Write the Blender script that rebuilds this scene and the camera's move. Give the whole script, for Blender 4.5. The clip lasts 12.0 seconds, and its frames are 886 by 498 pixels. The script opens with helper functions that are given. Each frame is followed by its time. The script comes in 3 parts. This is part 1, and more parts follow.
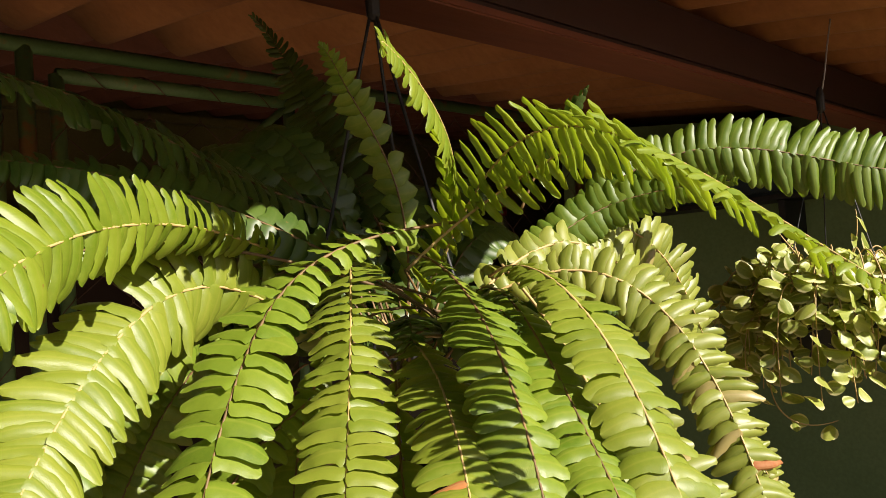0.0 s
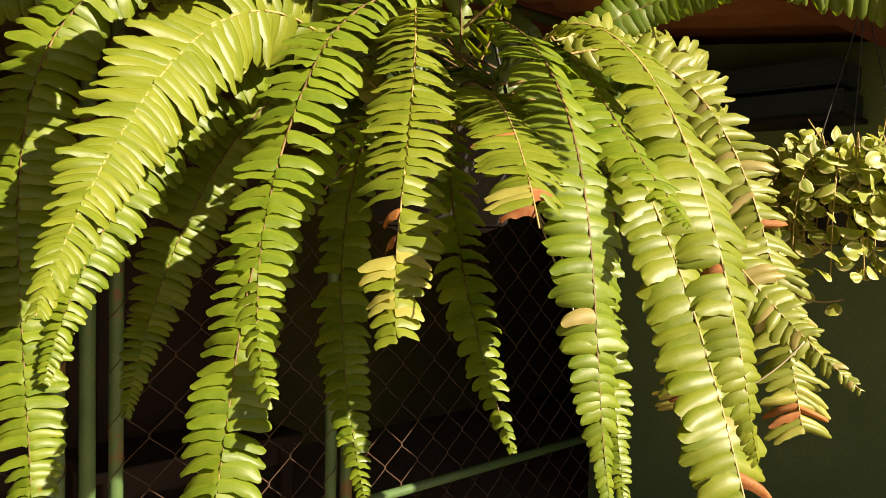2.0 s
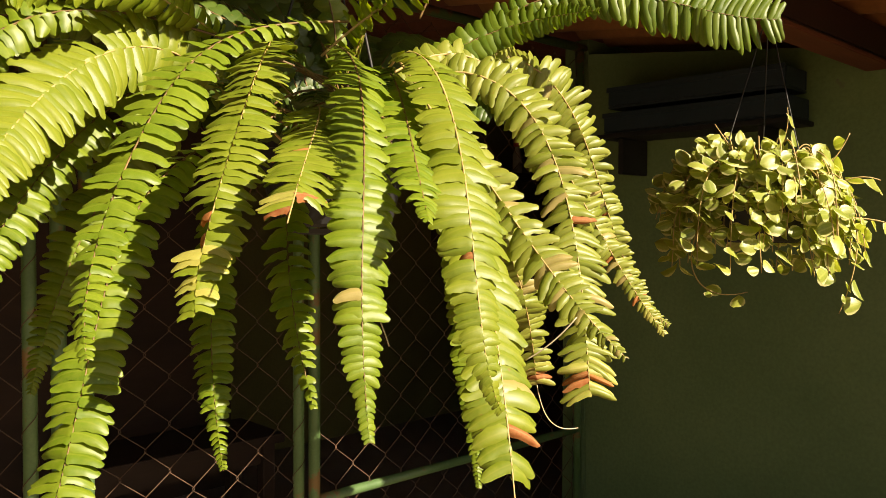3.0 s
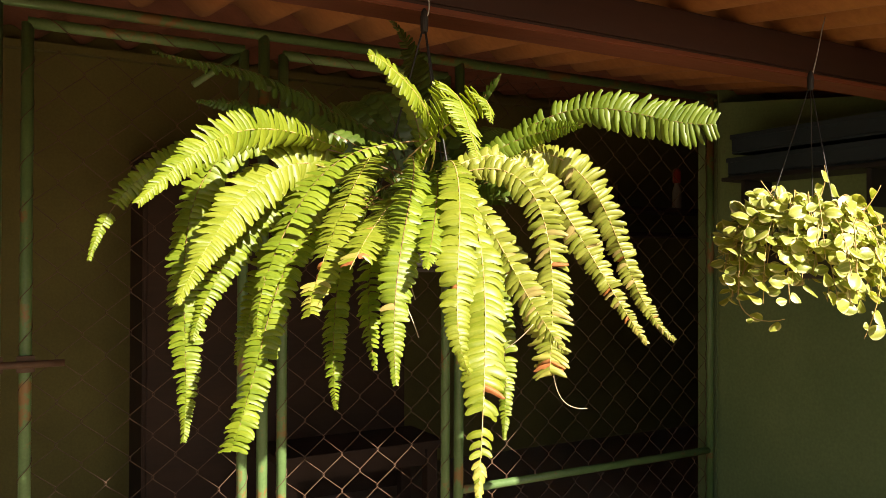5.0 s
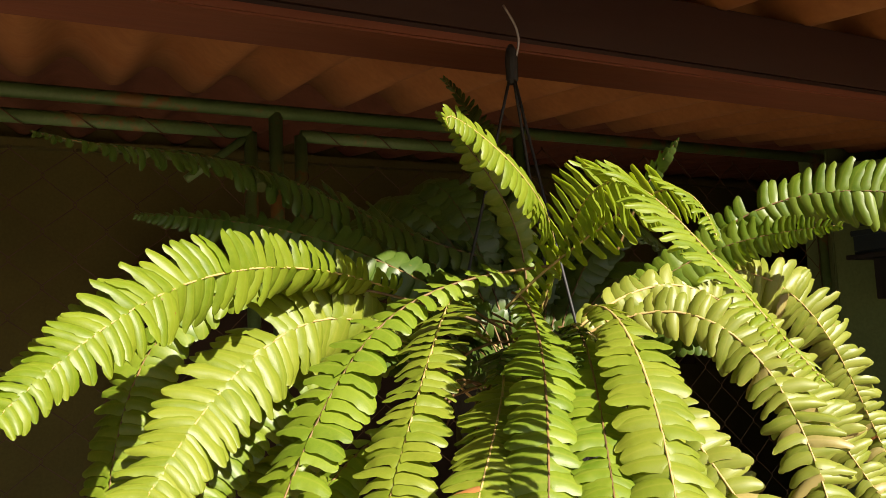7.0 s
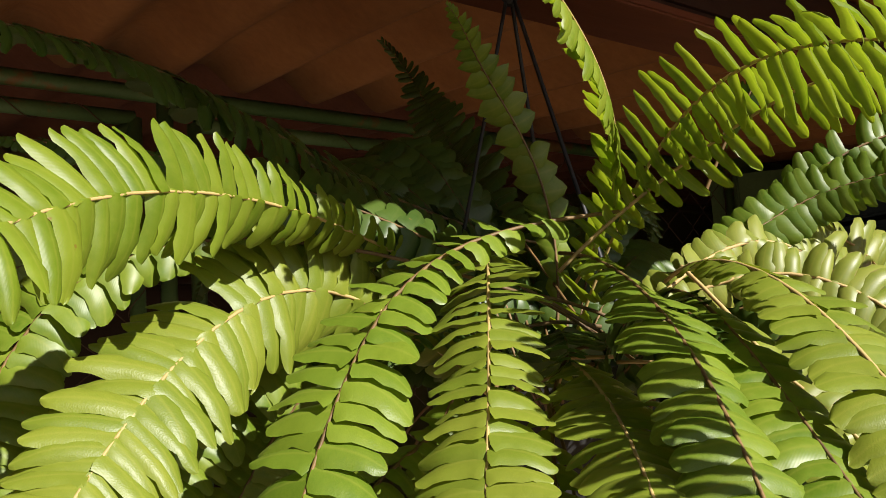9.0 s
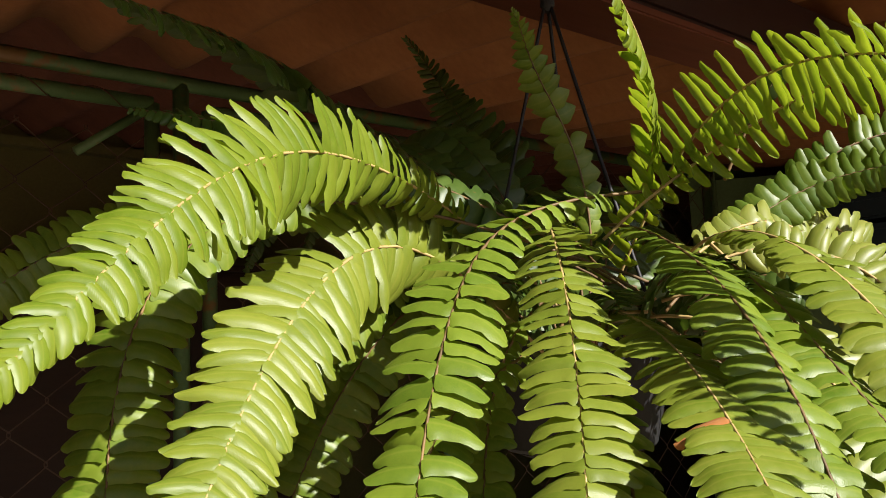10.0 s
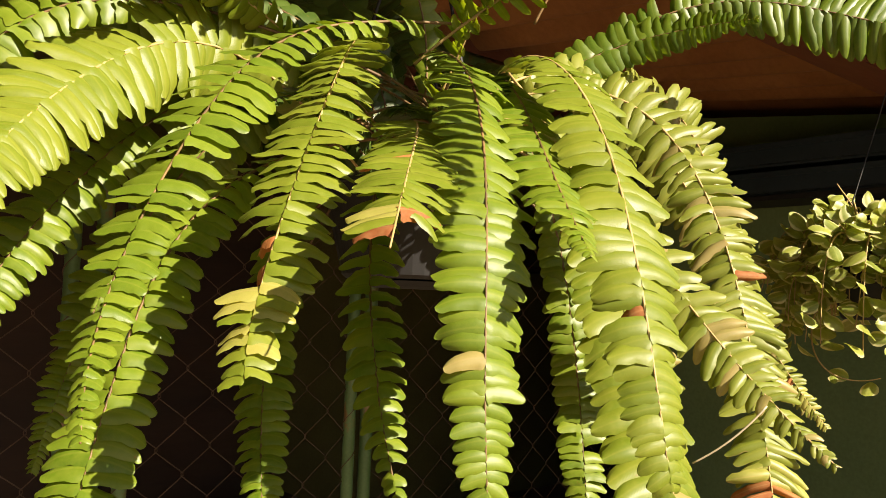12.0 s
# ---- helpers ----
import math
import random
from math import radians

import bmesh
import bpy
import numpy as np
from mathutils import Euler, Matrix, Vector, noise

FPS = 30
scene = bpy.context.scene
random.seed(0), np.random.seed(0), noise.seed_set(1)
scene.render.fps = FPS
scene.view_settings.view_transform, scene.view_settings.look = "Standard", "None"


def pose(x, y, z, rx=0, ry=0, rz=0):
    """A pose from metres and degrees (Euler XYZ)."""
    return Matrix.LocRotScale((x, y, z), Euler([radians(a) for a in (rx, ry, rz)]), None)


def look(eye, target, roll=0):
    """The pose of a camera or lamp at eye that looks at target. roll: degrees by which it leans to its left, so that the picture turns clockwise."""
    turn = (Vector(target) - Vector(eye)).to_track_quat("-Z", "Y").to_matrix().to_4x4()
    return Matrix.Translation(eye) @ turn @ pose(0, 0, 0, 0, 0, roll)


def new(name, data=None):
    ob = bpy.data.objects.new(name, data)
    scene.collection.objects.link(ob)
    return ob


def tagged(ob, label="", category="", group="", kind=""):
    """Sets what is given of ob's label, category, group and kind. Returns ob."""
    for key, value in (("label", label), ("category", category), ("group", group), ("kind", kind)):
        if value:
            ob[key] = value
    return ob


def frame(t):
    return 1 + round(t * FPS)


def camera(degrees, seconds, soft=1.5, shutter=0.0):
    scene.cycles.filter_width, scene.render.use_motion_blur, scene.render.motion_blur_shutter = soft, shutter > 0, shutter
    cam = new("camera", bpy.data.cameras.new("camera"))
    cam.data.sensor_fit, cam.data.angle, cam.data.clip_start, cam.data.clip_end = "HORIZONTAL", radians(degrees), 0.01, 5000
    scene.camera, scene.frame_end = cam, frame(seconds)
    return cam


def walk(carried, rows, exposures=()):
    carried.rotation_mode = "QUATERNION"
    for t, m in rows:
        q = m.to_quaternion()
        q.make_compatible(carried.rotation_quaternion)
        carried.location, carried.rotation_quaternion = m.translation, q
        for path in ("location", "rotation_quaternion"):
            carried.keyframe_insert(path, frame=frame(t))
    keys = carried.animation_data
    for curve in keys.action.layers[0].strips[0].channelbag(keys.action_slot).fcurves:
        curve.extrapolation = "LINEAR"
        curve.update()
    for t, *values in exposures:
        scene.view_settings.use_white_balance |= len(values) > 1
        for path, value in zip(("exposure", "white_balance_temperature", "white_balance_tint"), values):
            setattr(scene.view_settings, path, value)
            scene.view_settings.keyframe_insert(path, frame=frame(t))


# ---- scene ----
cam = camera(57.5, 12.0, 0.8)
PATH = [
    (0, (0.021, 0.013, 1.585), (0.0, 2.012, 1.656), -4.1),
    (0.5, (-0.024, 0.032, 1.532), (0.037, 2.03, 1.58), -5.1),
    (1, (-0.043, 0.021, 1.486), (0.019, 2.02, 1.472), -3.4),
    (1.5, (-0.044, -0.027, 1.441), (-0.03, 1.971, 1.371), 0.1),
    (2, (-0.005, -0.06, 1.411), (-0.081, 1.937, 1.34), 1.1),
    (2.5, (0.053, -0.098, 1.398), (-0.021, 1.9, 1.337), 1.3),
    (3, (0.161, -0.175, 1.406), (0.061, 1.821, 1.351), 0.2),
    (3.2, (0.219, -0.218, 1.41), (0.1, 1.778, 1.36), -0.1),
    (4.8, (0.469, -0.626, 1.414), (-0.025, 1.311, 1.434), 0.1),
    (5, (0.462, -0.647, 1.426), (-0.11, 1.269, 1.445), 0.2),
    (5.5, (0.456, -0.532, 1.496), (-0.258, 1.336, 1.462), -0.4),
    (6, (0.442, -0.352, 1.534), (-0.34, 1.489, 1.511), -0.3),
    (6.5, (0.329, -0.193, 1.566), (-0.449, 1.646, 1.668), -1.2),
    (6.7, (0.262, -0.142, 1.574), (-0.455, 1.72, 1.724), -1.8),
    (8.3, (0.034, 0.227, 1.565), (-0.495, 2.135, 1.849), -3.4),
    (8.5, (0.023, 0.21, 1.555), (-0.467, 2.135, 1.835), -3.4),
    (9, (-0.001, 0.156, 1.543), (-0.341, 2.11, 1.804), -4.1),
    (9.5, (-0.037, 0.093, 1.531), (-0.319, 2.055, 1.793), -3.4),
    (10, (-0.061, 0.049, 1.507), (-0.328, 2.014, 1.766), -2.6),
    (10.5, (-0.062, -0.002, 1.47), (-0.422, 1.954, 1.678), -0.5),
    (11, (-0.008, -0.031, 1.42), (-0.511, 1.897, 1.594), 1.6),
    (11.5, (0.072, -0.037, 1.391), (-0.469, 1.884, 1.526), 2.1),
    (12, (0.092, 0.01, 1.387), (-0.129, 1.995, 1.506), 2.2),
]
EXPOSURES = [
    (0, 1.30, 6450, 17), (1, 1.15, 7000, 16), (2, 1.38, 7700, 15), (3, 1.42, 7800, 14), (4.8, 1.88, 7500, 16), (5.5, 1.84, 6600, 19),
    (6.5, 1.60, 6800, 14), (8.5, 1.12, 6600, 11), (9, 1.05, 6150, 13), (9.5, 1.06, 6200, 14), (10.5, 1.28, 5900, 16), (11.5, 1.33, 6400, 17), (12, 1.46, 7200, 16)]
walk(cam, [(t, look(eye, target, roll)) for t, eye, target, roll in PATH], EXPOSURES)

# ---- light ----
SUN_FROM = Vector((0.85, -0.53, 0.668)).normalized()
sun_data = bpy.data.lights.new("sun", "SUN")
sun_data.energy, sun_data.angle, sun_data.color = 5.0, radians(0.5), (1.0, 0.93, 0.80)
sun = new("sun", sun_data)
sun.matrix_world = look(SUN_FROM * 20, (0, 0, 0))
world = bpy.data.worlds.new("sky")
scene.world = world
world.use_nodes = True
wn = world.node_tree
sky = wn.nodes.new("ShaderNodeTexSky")
sky.sky_type, sky.sun_disc = "NISHITA", False
sky.sun_elevation = math.asin(SUN_FROM.z)
sky.sun_rotation = math.atan2(SUN_FROM.x, SUN_FROM.y)
back = wn.nodes["Background"]
wn.links.new(sky.outputs[0], back.inputs[0])
back.inputs[1].default_value = 0.04
scene.view_settings.exposure = 1.2

# The building stands turned to the walk: x along the gate, y away from the yard.
BLD = pose(0, 0, 0, 0, 0, 46)


# ---- materials ----
def material(name):
    m = bpy.data.materials.new(name)
    m.use_nodes = True
    return m, m.node_tree, m.node_tree.nodes["Principled BSDF"]


def ramp(t, fac, stops):
    r = t.nodes.new("ShaderNodeValToRGB")
    while len(r.color_ramp.elements) < len(stops):
        r.color_ramp.elements.new(0.5)
    for e, (p, c) in zip(r.color_ramp.elements, stops):
        e.position, e.color = p, (*c, 1)
    t.links.new(fac, r.inputs[0])
    return r.outputs[0]


def noise_tex(t, scale, detail=4, rough=0.55, coords=None, stretch=(1, 1, 1)):
    n = t.nodes.new("ShaderNodeTexNoise")
    n.inputs["Scale"].default_value, n.inputs["Detail"].default_value = scale, detail
    n.inputs["Roughness"].default_value = rough
    mp = t.nodes.new("ShaderNodeMapping")
    mp.inputs["Scale"].default_value = stretch
    if coords is None:
        tc = t.nodes.new("ShaderNodeTexCoord")
        coords = tc.outputs["Object"]
    t.links.new(coords, mp.inputs[0])
    t.links.new(mp.outputs[0], n.inputs[0])
    return n.outputs[0]


def mix(t, fac, a, b, blend="MIX"):
    m = t.nodes.new("ShaderNodeMix")
    m.data_type, m.blend_type = "RGBA", blend
    for sock, v in ((m.inputs[0], fac), (m.inputs[6], a), (m.inputs[7], b)):
        if hasattr(v, "is_linked"):
            t.links.new(v, sock)
        elif sock.type == "RGBA":
            sock.default_value = (*v, 1)
        else:
            sock.default_value = v
    return m.outputs[2]


def maths(t, op, a, b=0.0, clamp=False):
    m = t.nodes.new("ShaderNodeMath")
    m.operation, m.use_clamp = op, clamp
    for sock, v in ((m.inputs[0], a), (m.inputs[1], b)):
        if hasattr(v, "is_linked"):
            t.links.new(v, sock)
        else:
            sock.default_value = v
    return m.outputs[0]


def bump(t, height, strength, distance, bsdf):
    b = t.nodes.new("ShaderNodeBump")
    b.inputs["Strength"].default_value, b.inputs["Distance"].default_value = strength, distance
    t.links.new(height, b.inputs["Height"])
    t.links.new(b.outputs[0], bsdf.inputs["Normal"])
    return b.outputs[0]


def rough_surface(name, stops, scale, rough=0.8, grain=60, depth=0.002, stretch=(1, 1, 1), metal=0.0, speck=None):
    """A worn opaque surface: colour patches at one scale, grain at another."""
    m, t, p = material(name)
    big = noise_tex(t, scale, 6, 0.6, stretch=stretch)
    fine = noise_tex(t, grain, 5, 0.6, stretch=stretch)
    col = ramp(t, big, stops)
    col = mix(t, 0.35, col, ramp(t, fine, [(0.3, (0.45, 0.45, 0.45)), (0.7, (1, 1, 1))]), "MULTIPLY")
    if speck:
        spots = noise_tex(t, speck[0], 5, 0.7)
        col = mix(t, ramp(t, spots, [(speck[1], (0, 0, 0)), (speck[1] + 0.06, (1, 1, 1))]), col, speck[2])
    t.links.new(col, p.inputs["Base Color"])
    p.inputs["Roughness"].default_value, p.inputs["Metallic"].default_value = rough, metal
    bump(t, fine, 0.5, depth, p)
    return m


def leaf_material(name, dark, light, vein, rough=0.44, passing=0.31, rim=None, spots=0.73, tip=0.10):
    """A leaf: paler along its midrib, fine side veins, some light through the blade."""
    m, t, p = material(name)
    uv = t.nodes.new("ShaderNodeUVMap")
    sep = t.nodes.new("ShaderNodeSeparateXYZ")
    t.links.new(uv.outputs[0], sep.inputs[0])
    across = maths(t, "ABSOLUTE", maths(t, "SUBTRACT", sep.outputs[0], 0.5))
    geo = t.nodes.new("ShaderNodeNewGeometry")
    info = t.nodes.new("ShaderNodeObjectInfo")
    both = maths(t, "FRACT", maths(t, "ADD", geo.outputs["Random Per Island"], info.outputs["Random"]))
    tc = t.nodes.new("ShaderNodeTexCoord")
    patch = noise_tex(t, 9, 3, 0.6, coords=tc.outputs["Object"])
    blotch = noise_tex(t, 160, 4, 0.6, coords=tc.outputs["Object"])
    fac = maths(t, "ADD", maths(t, "MULTIPLY", both, 0.55), maths(t, "MULTIPLY", patch, 0.5))
    col = ramp(t, fac, [(0.15, dark), (0.85, light)])
    col = mix(t, ramp(t, blotch, [(0.35, (0.0, 0.0, 0.0)), (0.75, (0.35, 0.35, 0.35))]), col, vein)
    if rim:
        edge = maths(t, "ADD", across, maths(t, "MULTIPLY", maths(t, "SUBTRACT", blotch, 0.5), 0.25))
        col = mix(t, ramp(t, edge, [(rim[1], (0, 0, 0)), (rim[1] + 0.08, (1, 1, 1))]), col, rim[0])
    flecks = noise_tex(t, 130, 3, 0.5, coords=tc.outputs["Object"])
    col = mix(t, ramp(t, flecks, [(spots, (0, 0, 0)), (spots + 0.05, (0.7, 0.7, 0.7))]), col, (0.24, 0.12, 0.03))
    worn = maths(t, "ADD", maths(t, "MULTIPLY", maths(t, "POWER", sep.outputs[1], 8.0), tip), maths(t, "ADD", across, maths(t, "MULTIPLY", maths(t, "SUBTRACT", patch, 0.5), 0.22)))
    col = mix(t, ramp(t, worn, [(0.53, (0, 0, 0)), (0.60, (0.40, 0.40, 0.40))]), col, (0.42, 0.33, 0.08))
    rib = ramp(t, across, [(0.0, (0.35, 0.35, 0.35)), (0.08, (0, 0, 0))])
    col = mix(t, rib, col, vein)
    t.links.new(col, p.inputs["Base Color"])
    p.inputs["Roughness"].default_value = rough
    p.inputs["Specular IOR Level"].default_value = 0.5
    wave = t.nodes.new("ShaderNodeTexWave")
    wave.inputs["Scale"].default_value, wave.inputs["Distortion"].default_value = 5.0, 1.5
    shear = t.nodes.new("ShaderNodeCombineXYZ")
    t.links.new(maths(t, "SUBTRACT", sep.outputs[1], maths(t, "MULTIPLY", across, 0.5)), shear.inputs[0])
    t.links.new(shear.outputs[0], wave.inputs[0])
    dents = noise_tex(t, 55, 1, 0.4, coords=tc.outputs["Object"])
    nrm = bump(t, maths(t, "ADD", maths(t, "MULTIPLY", wave.outputs[1], 0.06), dents), 0.09, 0.0022, p)
    tr = t.nodes.new("ShaderNodeBsdfTranslucent")
    t.links.new(mix(t, 1.0, col, (1.3, 1.3, 0.55), "MULTIPLY"), tr.inputs[0])
    t.links.new(nrm, tr.inputs["Normal"])
    ms = t.nodes.new("ShaderNodeMixShader")
    ms.inputs[0].default_value = passing
    t.links.new(p.outputs[0], ms.inputs[1])
    t.links.new(tr.outputs[0], ms.inputs[2])
    t.links.new(ms.outputs[0], t.nodes["Material Output"].inputs[0])
    return m


LEAF = {
    "bright": leaf_material("frond_bright", (0.128, 0.205, 0.008), (0.225, 0.288, 0.019), (0.30, 0.335, 0.045), passing=0.48),
    "mid": leaf_material("frond_green", (0.080, 0.149, 0.006), (0.167, 0.231, 0.015), (0.256, 0.284, 0.039)),
    "pale": leaf_material("frond_pale", (0.141, 0.186, 0.017), (0.231, 0.260, 0.039), (0.270, 0.275, 0.045), rim=((0.279, 0.233, 0.079), 0.46), spots=0.72, tip=0.15),
    "soft": leaf_material("frond_soft", (0.113, 0.171, 0.008), (0.194, 0.234, 0.020), (0.279, 0.288, 0.047), spots=0.71),
    "green": leaf_material("frond_full_green", (0.066, 0.137, 0.007), (0.140, 0.211, 0.014), (0.223, 0.270, 0.037), rough=0.44, passing=0.42),
    # darker copy of the leaf green: shade under the roof is in the colour
    "shade_green": leaf_material("frond_shade_green", (0.034, 0.074, 0.008), (0.068, 0.116, 0.013), (0.090, 0.125, 0.026), passing=0.25),
}
DRY = leaf_material("dry_leaf", (0.20, 0.055, 0.010), (0.46, 0.16, 0.034), (0.50, 0.30, 0.12), rough=0.75, passing=0.3)
TAN = leaf_material("tan_leaf", (0.24, 0.22, 0.055), (0.37, 0.30, 0.10), (0.42, 0.32, 0.14))
YELLOW = leaf_material("yellowing_leaf", (0.24, 0.28, 0.035), (0.38, 0.36, 0.08), (0.52, 0.42, 0.15), passing=0.35)
STALK = rough_surface("stalk", [(0.3, (0.08, 0.045, 0.014)), (0.7, (0.22, 0.13, 0.04))], 30, 0.6, 300, 0.0004)
STALK_GREEN = rough_surface("stalk_green", [(0.3, (0.34, 0.24, 0.08)), (0.7, (0.48, 0.34, 0.13))], 30, 0.6, 300, 0.0004)
RUNNER = rough_surface("pale_runner", [(0.3, (0.36, 0.30, 0.18)), (0.7, (0.52, 0.45, 0.30))], 30, 0.6, 300, 0.0003)
VARIEGATED = leaf_material("variegated_leaf", (0.14, 0.20, 0.024), (0.32, 0.36, 0.062), (0.44, 0.46, 0.13), rough=0.40, passing=0.38, rim=((0.60, 0.58, 0.27), 0.32))
PIPE = rough_surface("green_pipe", [(0.3, (0.075, 0.150, 0.048)), (0.7, (0.125, 0.225, 0.078))], 6, 0.5, 120, 0.0005, speck=(6, 0.56, (0.20, 0.12, 0.040)))
RUST = rough_surface("rusty_wire", [(0.3, (0.056, 0.028, 0.012)), (0.7, (0.12, 0.066, 0.034))], 12, 0.7, 200, 0.0004)
# lighter beam tone: light from the ground on the underside, put into the colour
BEAM_LIT = rough_surface("beam_wood_lit", [(0.3, (0.11, 0.030, 0.012)), (0.7, (0.19, 0.055, 0.022))], 5, 0.7, 60, 0.002, stretch=(0.15, 1, 1))
BEAM = rough_surface("beam_wood", [(0.3, (0.020, 0.007, 0.004)), (0.7, (0.042, 0.013, 0.007))], 3, 0.65, 40, 0.002, stretch=(0.15, 1, 1))
SHEET = rough_surface("roof_sheet", [(0.3, (0.235, 0.088, 0.022)), (0.7, (0.37, 0.160, 0.050))], 2.5, 0.9, 50, 0.002)
CLAY = rough_surface("clay_roof", [(0.3, (0.14, 0.045, 0.022)), (0.7, (0.22, 0.08, 0.042))], 4, 0.85, 50, 0.003)
PLASTER = rough_surface("green_plaster", [(0.3, (0.125, 0.205, 0.080)), (0.7, (0.19, 0.275, 0.112))], 1.5, 0.85, 70, 0.002, speck=(3, 0.68, (0.12, 0.11, 0.08)))
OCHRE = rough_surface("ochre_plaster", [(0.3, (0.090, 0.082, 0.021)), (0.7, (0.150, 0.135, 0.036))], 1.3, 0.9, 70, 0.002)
EARTH = rough_surface("red_ground", [(0.3, (0.15, 0.085, 0.042)), (0.7, (0.22, 0.13, 0.068))], 0.8, 0.95, 40, 0.006)
FLOOR = rough_surface("cement_floor", [(0.3, (0.16, 0.12, 0.085)), (0.7, (0.25, 0.20, 0.145))], 1.2, 0.8, 60, 0.003)
GREY = rough_surface("grey_plastic", [(0.3, (0.006, 0.006, 0.006)), (0.7, (0.014, 0.014, 0.014))], 8, 0.8, 200, 0.0003)
BLACK = rough_surface("black_plastic", [(0.3, (0.008, 0.008, 0.008)), (0.7, (0.018, 0.018, 0.018))], 9, 0.6, 200, 0.0003)
STEEL = rough_surface("galvanised_wire", [(0.3, (0.35, 0.35, 0.35)), (0.7, (0.5, 0.5, 0.5))], 20, 0.4, 200, 0.0002, metal=0.8)
SOIL = rough_surface("potting_soil", [(0.3, (0.02, 0.014, 0.01)), (0.7, (0.06, 0.04, 0.025))], 40, 0.95, 150, 0.004)
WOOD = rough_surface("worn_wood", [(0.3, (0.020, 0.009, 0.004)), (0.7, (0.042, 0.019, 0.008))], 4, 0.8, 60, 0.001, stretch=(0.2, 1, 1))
BLUE = rough_surface("blue_plastic", [(0.3, (0.014, 0.028, 0.040)), (0.7, (0.025, 0.045, 0.06))], 5, 0.5, 90, 0.0005)
RED = rough_surface("red_plastic", [(0.3, (0.40, 0.03, 0.02)), (0.7, (0.50, 0.05, 0.03))], 5, 0.4, 90, 0.0005)
PALE = rough_surface("white_plastic", [(0.3, (0.30, 0.28, 0.22)), (0.7, (0.40, 0.38, 0.31))], 5, 0.5, 90, 0.0005)


# ---- building blocks ----
def mesh_object(name, verts, faces, mat, parent=None, m=None, smooth=False, uvs=None):
    me = bpy.data.meshes.new(name)
    me.from_pydata([tuple(v) for v in verts], [], faces)
    me.materials.append(mat)
    if smooth:
        me.shade_smooth()
    if uvs is not None:
        layer = me.uv_layers.new(name="UVMap")
        idx = np.empty(len(me.loops), dtype=np.int32)
        me.loops.foreach_get("vertex_index", idx)
        layer.data.foreach_set("uv", np.asarray(uvs, dtype=np.float32)[idx].ravel())
    me.update()
    ob = new(name, me)
    if parent is not None:
        ob.parent = parent
    if m is not None:
        ob.matrix_basis = m
    return ob


def part(name, bm, mat, parent, label="", m=None, smooth=False):
    me = bpy.data.meshes.new(name)
    bm.to_mesh(me)
    bm.free()
    me.materials.append(mat)
    if smooth:
        me.shade_smooth()
    ob = new(name, me)
    if parent is not None:
        ob.parent = parent
    if m is not None:
        ob.matrix_basis = m
    if label:
        ob["label"] = label
    return ob


def box(lo, hi, bevel=0.004):
    bm = bmesh.new()
    bmesh.ops.create_cube(bm, size=1)
    c = [(a + b) / 2 for a, b in zip(lo, hi)]
    d = [b - a for a, b in zip(lo, hi)]
    for v in bm.verts:
        v.co = Vector((c[0] + v.co.x * d[0], c[1] + v.co.y * d[1], c[2] + v.co.z * d[2]))
    if bevel:
        bmesh.ops.bevel(bm, geom=bm.edges[:], offset=bevel, segments=2, affect="EDGES")
    return bm


def tube(points, radius, sides=10, closed=True):
    """Vertices and faces of a round bar along points; radius may be a list."""
    pts = [Vector(p) for p in points]
    n = len(pts)
    rad = radius if isinstance(radius, (list, tuple)) else [radius] * n
    verts, faces, ref = [], [], None
    for i, p in enumerate(pts):
        d = (pts[min(i + 1, n - 1)] - pts[max(i - 1, 0)]).normalized()
        if ref is None:
            ref = d.orthogonal().normalized()
        ref = (ref - d * ref.dot(d)).normalized()
        other = d.cross(ref)
        for k in range(sides):
            a = 2 * math.pi * k / sides
            verts.append(p + (ref * math.cos(a) + other * math.sin(a)) * rad[i])
    for i in range(n - 1):
        for k in range(sides):
            a, b = i * sides + k, i * sides + (k + 1) % sides
            faces.append((a, b, b + sides, a + sides))
    if closed:
        faces.append(tuple(range(sides))[::-1])
        faces.append(tuple(range((n - 1) * sides, n * sides)))
    return verts, faces


def bar(name, points, radius, mat, parent, sides=10, label="", m=None):
    v, f = tube(points, radius, sides)
    ob = mesh_object(name, v, f, mat, parent, m, smooth=True)
    if label:
        ob["label"] = label
    return ob


def lathe(profile, sides=40):
    """Vertices and faces of a turned shape from (radius, height) pairs."""
    verts, faces = [], []
    for r, z in profile:
        for k in range(sides):
            a = 2 * math.pi * k / sides
            verts.append((r * math.cos(a), r * math.sin(a), z))
    for i in range(len(profile) - 1):
        for k in range(sides):
            a, b = i * sides + k, i * sides + (k + 1) % sides
            faces.append((a, b, b + sides, a + sides))
    faces.append(tuple(range(sides))[::-1])
    faces.append(tuple(range((len(profile) - 1) * sides, len(profile) * sides)))
    return verts, faces


def structure(name, bm, mat, label, category, m=BLD):
    return tagged(part(name, bm, mat, None, m=m), label, category, kind="structure")


# ---- ground, walls and roof ----
def ground_sheet():
    bm = bmesh.new()
    bmesh.ops.create_grid(bm, x_segments=40, y_segments=40, size=60)
    for v in bm.verts:
        v.co.z = 0.02 * noise.noise(v.co * 0.2) * min(1.0, max(0.0, (v.co.length - 4) / 10))
    structure("ground", bm, EARTH, "bare reddish packed earth of the yard", "ground", Matrix())


